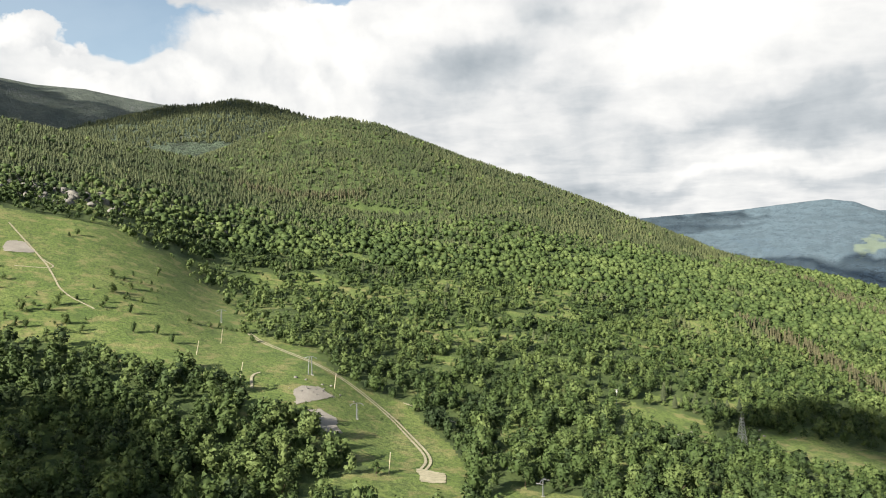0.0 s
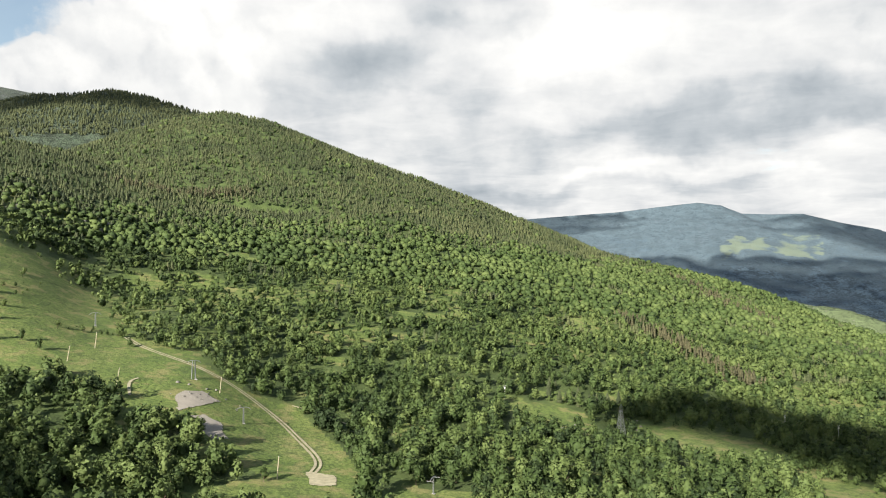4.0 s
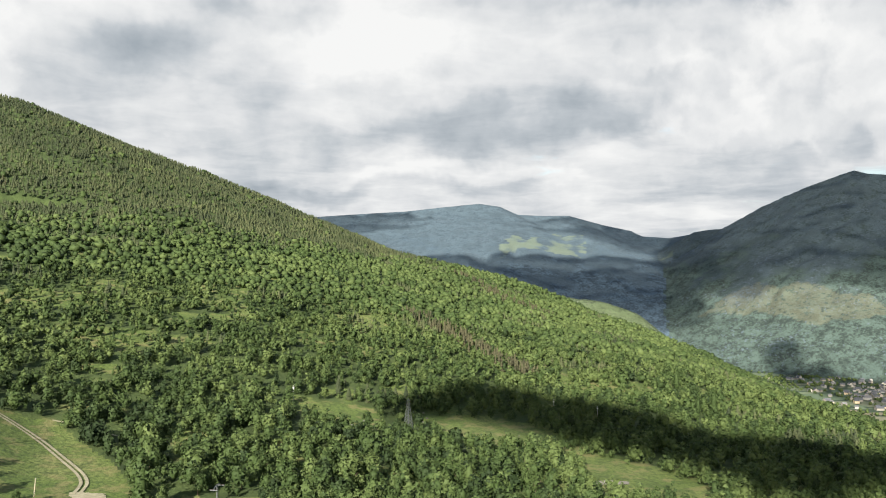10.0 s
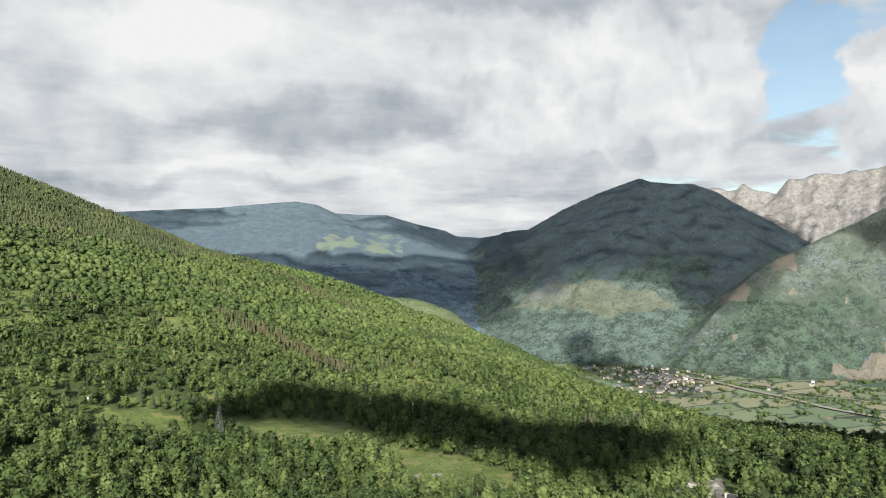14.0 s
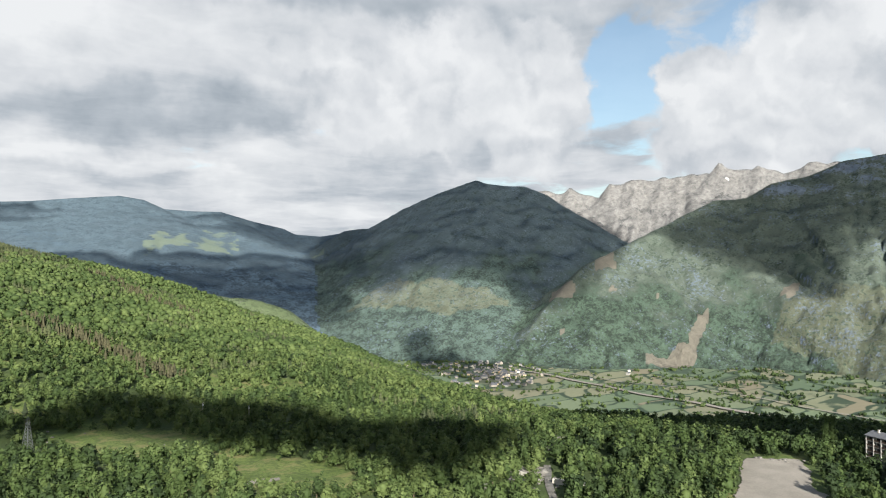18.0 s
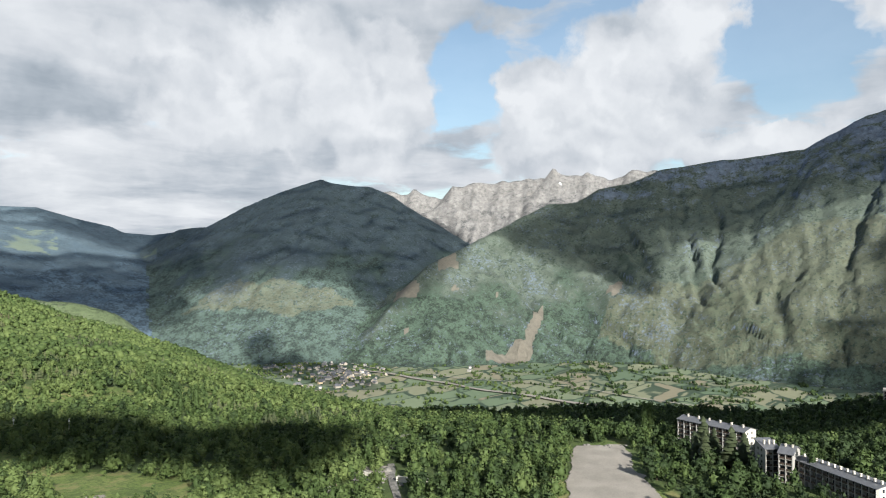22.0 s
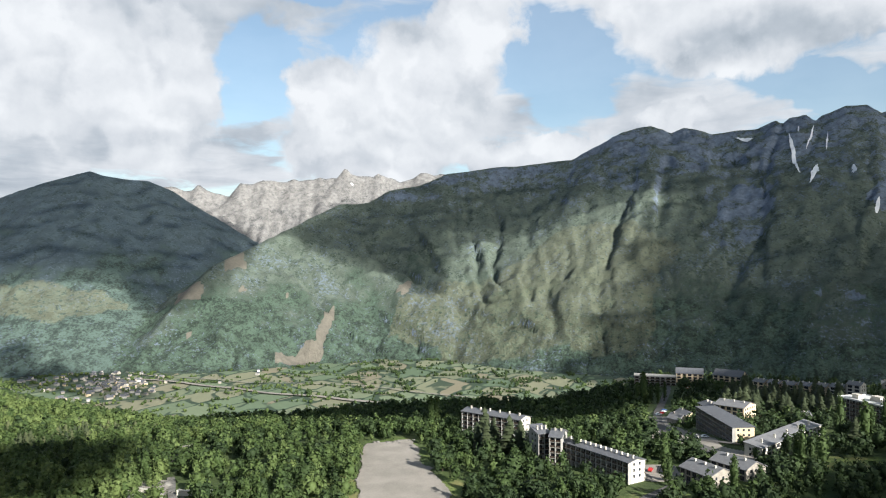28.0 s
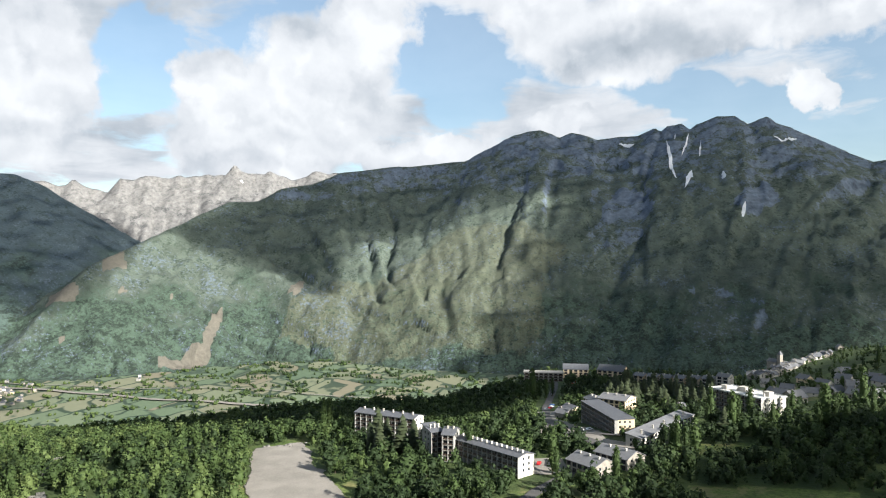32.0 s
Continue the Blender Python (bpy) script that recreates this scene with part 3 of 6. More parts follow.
# pale pastures drawn where sunlight falls; the light is partly put into their colour
SUNLIT_PASTURES = [[(1931, 3549), (2127, 3540), (2481, 3670), (2639, 3496), (2404, 3284), (2217, 3390), (1905, 3346)], [(2777, 3244), (3040, 3154), (2998, 3111), (2862, 3182)]]
SCREES = [  # landslides and bare cliffs
    [(3070, 940), (2998, 960), (2911, 962), (2842, 955), (2812, 990), (2700, 1062), (2640, 1040), (2700, 960), (2803, 905), (2885, 912), (3020, 920)],
    [(3199, 690), (3274, 668), (3343, 622), (3206, 632)],
    [(3310, 1600), (3112, 1380), (3080, 1335), (2960, 1395)],
    [(2724, 1505), (2835, 1542), (2850, 1433), (2785, 1415)],
    [(2645, 1385), (2625, 1360), (2600, 1380), (2625, 1395)], [(2945, 1305), (2935, 1285), (2905, 1298), (2925, 1315)], [(3040, 1140), (3030, 1120), (3005, 1132), (3020, 1145)],
]
MOORS = [  # brown heath on sunny slopes
    [(3428, 110), (3574, -213), (3300, -560), (2900, -420), (2689, -340), (2759, 74), (2830, 290), (3000, 700), (3190, 670), (3250, 475)],
    [(2411, 2369), (2610, 2272), (2706, 2075), (2768, 1797), (2742, 1688), (2516, 1929)],
]
CRAGS = [  # walls of bare rock
    [(3306, -820), (3000, -840), (2965, -1030), (2790, -1010), (2963, -860)], [(2862, -1070), (2720, -1230), (2570, -1200), (2687, -1040)],
    [(3354, -700), (3680, -900), (3690, -1000), (3469, -1040), (3306, -930), (3200, -700)], [(3340, -1380), (3480, -1577), (3318, -1610), (3190, -1380)],
]


def meadow_at(x, y):
    m = np.zeros(np.shape(x), bool)
    for outline in CLEARINGS:
        m |= inside(x, y, outline)
    for gx, gy, wide, deep in GLADES:
        m |= ((x - gx) / wide) ** 2 + ((y - gy) / deep) ** 2 < 1 + 1.6 * fbm(x / 25, y / 25, 3, 77)
    r, b = np.hypot(x, y), np.degrees(np.arctan2(x, y))
    broken = fbm(x / 42, y / 34, 4, 79) + 0.3 * np.exp(-((r - 700) / 170) ** 2 - ((b - 2) / 18) ** 2) - 0.02
    return m | ((broken > 0.62) & (r > 480) & (r < 1150) & (b < 34))


def forms_mesh(name, x, y, z, faces, mat, attrs, label, category):
    """One piece of the land, cut from the common grid, as an object."""
    used, back = np.unique(faces, return_inverse=True)
    mesh = bpy.data.meshes.new(name)
    co = np.stack([x[used], y[used], z[used]], 1)
    fill(mesh, co, back.reshape(faces.shape))
    for key, values in attrs.items():
        mesh.attributes.new(key, "FLOAT", "POINT").data.foreach_set("value", values[used].astype(np.float32))
    mesh.materials.append(mat)
    mesh.polygons.foreach_set("use_smooth", np.ones(len(faces), bool))
    return tagged(new(name, mesh), label, category, kind="structure")


def fill(mesh, co, faces):
    n, k = faces.shape
    mesh.vertices.add(len(co))
    mesh.vertices.foreach_set("co", co.astype(np.float32).ravel())
    mesh.loops.add(n * k)
    mesh.loops.foreach_set("vertex_index", faces.astype(np.int32).ravel())
    mesh.polygons.add(n)
    mesh.polygons.foreach_set("loop_start", np.arange(0, n * k, k, dtype=np.int32))
    mesh.update(calc_edges=True)


LAND_LABELS = {
    "ground": ("green mountain shelf with meadows, scrub and forest floor", "ground"),
    "valley_floor": ("flat valley floor with small hedged fields", "valley"),
    "dome": ("rounded hill wholly covered with conifer forest", "hill"),
    "dark_peak": ("dark forested hill lying in cloud shadow", "hill"),
    "grey_ridge": ("high grey-green pasture ridge under the clouds", "ridge"),
    "plateau_mountain": ("distant hazy blue mountain with a flat summit", "mountain"),
    "wooded_peak": ("wooded mountain with twin summits, haze-blue in colour", "mountain"),
    "granite_range": ("jagged pale granite range with snow remains", "mountain range"),
    "great_massif": ("great rocky massif with gullied green lower slopes", "mountain"),
    "low_spur": ("low grassy spur above the valley floor", "hill"),
}


def lay_land():
    seen = np.arange(-36, 126.01, 0.21)
    rest = np.arange(127.5, 323.5, 1.5)
    b = np.concatenate([seen, rest])
    r = np.concatenate([np.linspace(-0.3, 240, 17), np.arange(250, 560, 6.0), np.geomspace(565, 1900, 85), np.geomspace(1925, 2800, 36), np.arange(2815, 4950, 13.0)])
    B, R = np.meshgrid(np.radians(b), r, indexing="ij")
    x, y = (R * np.sin(B)).ravel(), (R * np.cos(B)).ravel()
    z, which = land(x, y)
    nb, nr = len(b), len(r)
    i, j = np.meshgrid(np.arange(nb), np.arange(nr - 1), indexing="ij")
    i2 = (i + 1) % nb
    faces = np.stack([i * nr + j, i * nr + j + 1, i2 * nr + j + 1, i2 * nr + j], -1).reshape(-1, 4)
    meadow = meadow_at(x, y).astype(float)
    sloped = np.hypot(x, y)
    scrub = np.clip(fbm(x / 60, y / 60, 3, 91) * 2.2 + 0.15, 0, 0.8) * (sloped < 1000)
    away = np.degrees(np.arctan2(x, y))
    behind = (away > 124) | (away < -38)
    meadow = np.maximum(meadow, np.maximum(scrub, behind * 0.9))
    wander = 40 * fbm(x / 120, y / 120, 3, 66), 40 * fbm(x / 120 + 7, y / 120, 3, 67)
    pasture, scree = np.zeros(len(x)), np.zeros(len(x))
    for outline in SUNLIT_PASTURES:
        pasture[inside(x + 3 * wander[0], y + 3 * wander[1], outline)] = 1
    pasture *= np.clip(0.75 + 2.2 * fbm(x / 130, y / 130, 4, 68), 0, 1)
    for outline in SCREES:
        scree[inside(x + 0.3 * wander[0], y + 0.3 * wander[1], outline)] = 1
    moor, crag = np.zeros(len(x)), np.zeros(len(x))
    for outline in MOORS:
        moor[inside(x + 2 * wander[0], y + 2 * wander[1], outline)] = 1
    for outline in CRAGS:
        crag[inside(x + wander[0], y + wander[1], outline)] = 1
    label = which[faces].max(1)
    names = ["ground", "valley_floor"] + [f[0] for f in FORMS]
    for k, name in enumerate(names):
        chosen = faces[label == k]
        if len(chosen):
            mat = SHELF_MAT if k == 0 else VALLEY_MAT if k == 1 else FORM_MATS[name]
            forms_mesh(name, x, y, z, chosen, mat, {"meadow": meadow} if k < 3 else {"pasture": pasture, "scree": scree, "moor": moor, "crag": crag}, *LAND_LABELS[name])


lay_land()


# ---- trees ----
rng = np.random.default_rng(5)


def ico(level):
    bm = bmesh.new()
    bmesh.ops.create_icosphere(bm, subdivisions=level, radius=1)
    co = np.array([v.co[:] for v in bm.verts])
    faces = np.array([[v.index for v in f.verts] for f in bm.faces])
    bm.free()
    return co, faces


ICO = {k: ico(k) for k in (1, 2)}  # 20 and 80 faces


def join(pieces):
    co, faces, at = [], [], 0
    for c, f in pieces:
        co.append(c), faces.append(f + at)
        at += len(c)
    return np.concatenate(co), np.concatenate(faces)


def lump(level, centre, radii, jitter):
    """A ragged clump of leaves."""
    co, faces = ICO[level]
    co = co * (1 + rng.uniform(-jitter, jitter, (len(co), 1)))
    return co * np.array(radii) + np.array(centre), faces


def leaves(count, radii, centre, size):
    """Loose sprays of leaves round a crown."""
    d = rng.normal(size=(count, 3))
    d /= np.linalg.norm(d, axis=1)[:, None]
    c = d * np.array(radii) * rng.uniform(0.85, 1.12, (count, 1)) + np.array(centre)
    co = c[:, None, :] + rng.normal(size=(count, 3, 3)) * size
    return co.reshape(-1, 3), np.arange(count * 3).reshape(-1, 3)


def sprays(count, lobes, size):
    """Leaf sprays that cover rounded lobes, each (centre, radii), and lie about as their surface does."""
    pick = rng.integers(0, len(lobes), count)
    c, rad = np.array([l[0] for l in lobes])[pick], np.array([l[1] for l in lobes])[pick]
    d = rng.normal(size=(count, 3))
    d[:, 2] += 0.25
    d /= np.linalg.norm(d, axis=1)[:, None]
    at = c + d * rad * rng.uniform(0.82, 1.1, (count, 1))
    out = d / rad
    out = out / np.linalg.norm(out, axis=1)[:, None] + rng.normal(size=(count, 3)) * 0.4
    side = np.cross(out, rng.normal(size=(count, 3)))
    side /= np.linalg.norm(side, axis=1)[:, None]
    other = np.cross(out, side)
    other /= np.linalg.norm(other, axis=1)[:, None]
    s = size * rng.uniform(0.6, 1.35, (count, 1))
    co = np.stack([at + side * s, at - side * s * 0.6 + other * s * 0.8, at - side * s * 0.5 - other * s * 0.8], 1)
    return co.reshape(-1, 3), np.arange(count * 3).reshape(-1, 3)


def broad_crown(grade):
    """A crown one metre high: grade 2 nearest, 1 near, 3 middle, 0 far."""
    slim, lean = rng.uniform(0.75, 1.2), rng.uniform(-0.06, 0.06, 2)
    lobes = [((lean[0], lean[1], 0.56), (0.22 * slim, 0.22 * slim, 0.40))]
    for k in range(5):
        a, h = k * 1.26 + rng.uniform(0, 0.9), rng.uniform(0.22, 0.72)
        out = 0.2 * slim * (1.15 - h)
        lobes.append(((out * math.cos(a) + lean[0], out * math.sin(a) + lean[1], h), (rng.uniform(0.1, 0.17), rng.uniform(0.1, 0.17), rng.uniform(0.12, 0.2))))
    core = lump(1, (*lean, 0.48), (0.15 * slim, 0.15 * slim, 0.3), 0.3)
    count, size = {2: (420, 0.042), 1: (105, 0.072), 3: (28, 0.12), 0: (7, 0.2)}[grade]
    if grade == 0:
        core = lump(1, (*lean, 0.5), (0.3 * slim, 0.3 * slim, 0.46), 0.3)
    return join([core, sprays(count, lobes, size)])


def tiers(count, sides, top, base, ragged):
    """The boughs of a conifer: skirts one above the other."""
    pieces = []
    for k in range(count):
        lo = base + (top - base) * k / count * 0.92
        hi = min(top, lo + (top - base) * 1.5 / count)
        r = 0.21 * (1 - (lo - base) / (top - base)) ** 0.8 + 0.02
        a = np.arange(sides) * 2 * math.pi / sides + rng.uniform(0, 3)
        rr = r * (1 + rng.uniform(-ragged, ragged, sides))
        ring = np.stack([np.cos(a) * rr, np.sin(a) * rr, lo + rng.uniform(-0.03, 0.02, sides)], 1)
        co = np.concatenate([ring, [[0, 0, hi]]])
        f = np.stack([np.arange(sides), (np.arange(sides) + 1) % sides, np.full(sides, sides)], 1)
        pieces.append((co, f))
    return join(pieces)


def conifer_crown(grade):
    return tiers((3, 6, 10, 4)[grade], (5, 7, 10, 6)[grade], 1.0, 0.1, (0.3, 0.35, 0.4, 0.35)[grade])


def poplar_crown(grade):
    lobes = [((0, 0, 0.2 + 0.15 * k), (0.1 + 0.03 * math.sin(k * 0.9), 0.1 + 0.03 * math.sin(k * 0.9), 0.16)) for k in range(5)] + [((0, 0, 0.9), (0.05, 0.05, 0.1))]
    count, size = {2: (330, 0.03), 1: (90, 0.05), 3: (40, 0.07), 0: (10, 0.1)}[grade]
    return join([lump(1, (0, 0, 0.5), (0.08, 0.08, 0.42), 0.2), sprays(count, lobes, size)])


CROWNS = {kind: {g: [make(g) for k in range(7)] for g in (0, 1, 2, 3)} for kind, make in (("broadleaf", broad_crown), ("conifer", conifer_crown), ("poplar", poplar_crown))}
LEAF_MATS = {"broadleaf": BROADLEAF, "conifer": CONIFER, "poplar": BROADLEAF}


def wood(name, kind, grade, x, y, tall, wide, label, category="woodland", leaf=None):
    """A stand of many trees as one mesh."""
    if len(x) == 0:
        return
    z = land(x, y)[0]
    pick = rng.integers(0, 7, len(x))
    turn = rng.uniform(0, 6.28, len(x))
    b = np.degrees(np.arctan2(x, y))
    deep = np.interp(b, [0, 30, 58, 68, 80], [0.02, 0.18, 0.12, 0.0, -0.3]) - 0.1 * np.clip((640 - np.hypot(x, y)) / 150, 0, 1)  # sunlit hillside brighter, near and village woods darker: light put into the leaf tint
    tint = np.clip(rng.normal(0.48, 0.25 if grade else 0.13, len(x)) + 0.5 * fbm(x / 75, y / 60, 3, 60) + deep, 0, 1)
    cos, faces, tints, at = [], [], [], 0
    for k in range(7):
        co, f = CROWNS[kind][grade][k]
        m = np.flatnonzero(pick == k)
        c, s = np.cos(turn[m])[:, None], np.sin(turn[m])[:, None]
        X = (co[:, 0] * c - co[:, 1] * s) * (tall[m] * wide[m])[:, None] + x[m][:, None]
        Y = (co[:, 0] * s + co[:, 1] * c) * (tall[m] * wide[m])[:, None] + y[m][:, None]
        Z = co[:, 2] * tall[m][:, None] + z[m][:, None] - 0.04 * tall[m][:, None]
        cos.append(np.stack([X, Y, Z], -1).reshape(-1, 3))
        faces.append((f[None] + (np.arange(len(m)) * len(co))[:, None, None]).reshape(-1, 3) + at)
        tints.append(np.repeat(tint[m], len(co)))
        at += len(m) * len(co)
    mesh = bpy.data.meshes.new(name)
    fill(mesh, np.concatenate(cos), np.concatenate(faces))
    mesh.attributes.new("tint", "FLOAT", "POINT").data.foreach_set("value", np.concatenate(tints).astype(np.float32))
    mesh.materials.append(leaf or LEAF_MATS[kind])
    return tagged(new(name, mesh), label, category, kind="stuff")


def scatter(r0, r1, b0, b1, spacing):
    """Places in a sector, about spacing apart."""
    area = 0.5 * (r1 ** 2 - r0 ** 2) * radians(b1 - b0)
    count = int(area / spacing ** 2)
    r = np.sqrt(rng.uniform(r0 ** 2, r1 ** 2, count))
    b = np.radians(rng.uniform(b0, b1, count))
    return r * np.sin(b), r * np.cos(b)


PINE_ROWS = [((22.8, 846), (25.8, 788), 60), ((25.8, 788), (29.4, 660), 120), ((29.4, 660), (32.5, 612), 70), ((26.7, 1330), (30.2, 1156), 90), ((30.2, 1156), (33.8, 1100), 60), ((-16, 1190), (-6.5, 1235), 160)]
KEEP_CLEAR = []  # outlines in plan where nothing grows


def wooded(x, y):
    keep = ~meadow_at(x, y)
    for outline in KEEP_CLEAR:
        keep &= ~inside(x, y, outline)
    return keep


def conifers_at(x, y):
    """Share of conifers: forest on the upper hillside, mixed strips lower down."""
    r, b = np.hypot(x, y), np.degrees(np.arctan2(x, y))
    line_of = np.interp(b, [-40, -20, -6, 10, 20, 30, 40, 60], [720, 850, 1000, 1050, 1250, 1600, 2500, 2500])
    share = np.clip((r - line_of) / 160, 0, 0.95)
    strips = 0.5 * (fbm(x / 80, y / 80, 2, 14) > 0.32)
    return np.maximum(share, strips * (r > 420) * (b < 60))


def plant():
    # the far hillside
    x, y = scatter(820, 1960, -36, 62, 6.5)
    which = land(x, y)[1]
    r = np.hypot(x, y)
    keep = ((which == 0) | (which == 2)) & (rng.uniform(size=len(x)) < 0.9) & wooded(x, y)
    brow = line(BROW_LINE, np.degrees(np.arctan2(x, y)))[0]
    side = np.clip((np.degrees(np.arctan2(x, y)) - 38) / 6, 0, 1)
    keep &= (r < brow + 60 + 320 * side) | (which == 2)
    x, y = x[keep], y[keep]
    con = rng.uniform(size=len(x)) < conifers_at(x, y)
    for kind, mask, label in (("conifer", con, "dense conifer forest on the hillside"), ("broadleaf", ~con, "dense broadleaf wood on the sunlit hillside")):
        tall = rng.uniform(5.5, 9.5, mask.sum()) if kind == "conifer" else 3.5 + 7 * rng.uniform(size=mask.sum()) ** 1.7
        wood(kind + "_forest", kind, 0, x[mask], y[mask], tall, rng.uniform(0.95, 1.5, mask.sum()) * (1.35 if kind == "broadleaf" else 1.0), label, "forest")
    # the middle ground
    x, y = scatter(470, 820, -36, 124, 6.3)
    keep = wooded(x, y) & (land(x, y)[1] == 0)
    x, y = x[keep], y[keep]
    b = np.degrees(np.arctan2(x, y))
    open_ground = np.interp(b, [-36, -24, 16, 24, 124], [0.3, 0.05, 0.1, 0.35, 0.4])
    thin = (fbm(x / 60, y / 60, 3, 91) < open_ground) | (rng.uniform(size=len(x)) < 0.4)
    thin &= (b < 108) | (rng.uniform(size=len(x)) < 0.4)
    thin &= (b < 110.5) | (np.hypot(x, y) < 540) | (rng.uniform(size=len(x)) < 0.3)
    x, y = x[thin], y[thin]
    con = rng.uniform(size=len(x)) < conifers_at(x, y)
    for kind, mask, label in (("conifer", con, "conifers among the broadleaf trees"), ("broadleaf", ~con, "broadleaf trees and bushes on the slope")):
        tall = rng.uniform(5, 11, mask.sum()) if kind == "conifer" else 4.5 + 8.5 * rng.uniform(size=mask.sum()) ** 1.4
        wide, close = rng.uniform(0.9, 1.4, mask.sum()) if kind == "broadleaf" else rng.uniform(0.9, 1.3, mask.sum()), np.hypot(x[mask], y[mask]) < 570
        for grade, near in ((1, close), (3, ~close)):
            wood(kind + "_wood", kind, grade, x[mask][near], y[mask][near], tall[near], wide[near], label)
    # the near woods
    x, y = scatter(255, 470, -38, 126, 6.1)
    keep = wooded(x, y)
    x, y = x[keep], y[keep]
    tall = 5.0 + 9 * rng.uniform(size=len(x)) ** 1.3
    wood("near_wood", "broadleaf", 1, x, y, tall, rng.uniform(0.9, 1.35, len(x)), "sunlit broadleaf trees round the clearings")
    # forest on the shaded hill at the head of the valley
    x, y = scatter(1900, 2560, -34, -6, 9.5)
    keep = np.isin(land(x, y)[1], (0, 3))
    wood("conifer_forest", "conifer", 0, x[keep], y[keep], rng.uniform(8, 13, keep.sum()), rng.uniform(1.0, 1.5, keep.sum()), "conifer forest on the shaded far hill", "forest")
    # hedges and copses of the valley floor
    x, y = scatter(1750, 3150, 44, 97, 10.5)
    hedge = np.minimum(np.abs(fbm(x / 150, y / 90, 2, 130)), np.abs(fbm(x / 80 + 30, y / 170, 2, 140)))
    keep = (land(x, y)[1] == 1) & ((hedge < 0.035) | (fbm(x / 220, y / 220, 3, 150) > 0.42)) & (rng.uniform(size=len(x)) < 0.8)
    wood("hedgerow_trees", "broadleaf", 0, x[keep], y[keep], rng.uniform(5, 12, keep.sum()), rng.uniform(1.1, 1.7, keep.sum()), "hedges and copses between the valley fields", "hedgerow")
    # the wooded rise behind the old village
    x, y = scatter(820, 1300, 104, 126, 13.0)
    keep = wooded(x, y) & (np.hypot(x, y) < line(BROW_LINE, np.degrees(np.arctan2(x, y)))[0] + 60)
    wood("broadleaf_wood", "broadleaf", 3, x[keep], y[keep], rng.uniform(4, 8, keep.sum()), rng.uniform(0.9, 1.3, keep.sum()), "dark trees round the old village")
    # rows of brownish pines down the hillside
    xs, ys = [], []
    for (b0, r0), (b1, r1), count in PINE_ROWS:
        k = rng.uniform(size=count)
        b, d = np.radians(b0 + (b1 - b0) * k + rng.normal(0, 0.5, count)), r0 + (r1 - r0) * k + rng.normal(0, 9, count)
        xs.append(d * np.sin(b)), ys.append(d * np.cos(b))
    x, y = np.concatenate(xs), np.concatenate(ys)
    wood("pine_row", "conifer", 3, x, y, rng.uniform(9, 14, len(x)), rng.uniform(0.6, 0.9, len(x)), "rows of brownish pines on the hillside", "pine row", BROWN_PINE)


# ---- the clouds that stand towards the sun and shade parts of the land ----
def cloud_material():
    """White vapour: its ragged rim lets most of the sun through, its middle a part of it."""
    m = plain("cloud_white", (0.85, 0.86, 0.88), 1.0, 0.004, 0.06)
    n = m.node_tree
    out = next(k for k in n.nodes if k.type == "OUTPUT_MATERIAL")
    white = out.inputs[0].links[0].from_socket
    thin, both, veil = n.nodes.new("ShaderNodeBsdfTransparent"), n.nodes.new("ShaderNodeMixShader"), n.nodes.new("ShaderNodeAttribute")
    veil.attribute_name = "veil"
    n.links.new(veil.outputs["Fac"], both.inputs[0])
    n.links.new(white, both.inputs[1]), n.links.new(thin.outputs[0], both.inputs[2]), n.links.new(both.outputs[0], out.inputs[0])
    return m


CLOUD_MAT = cloud_material()


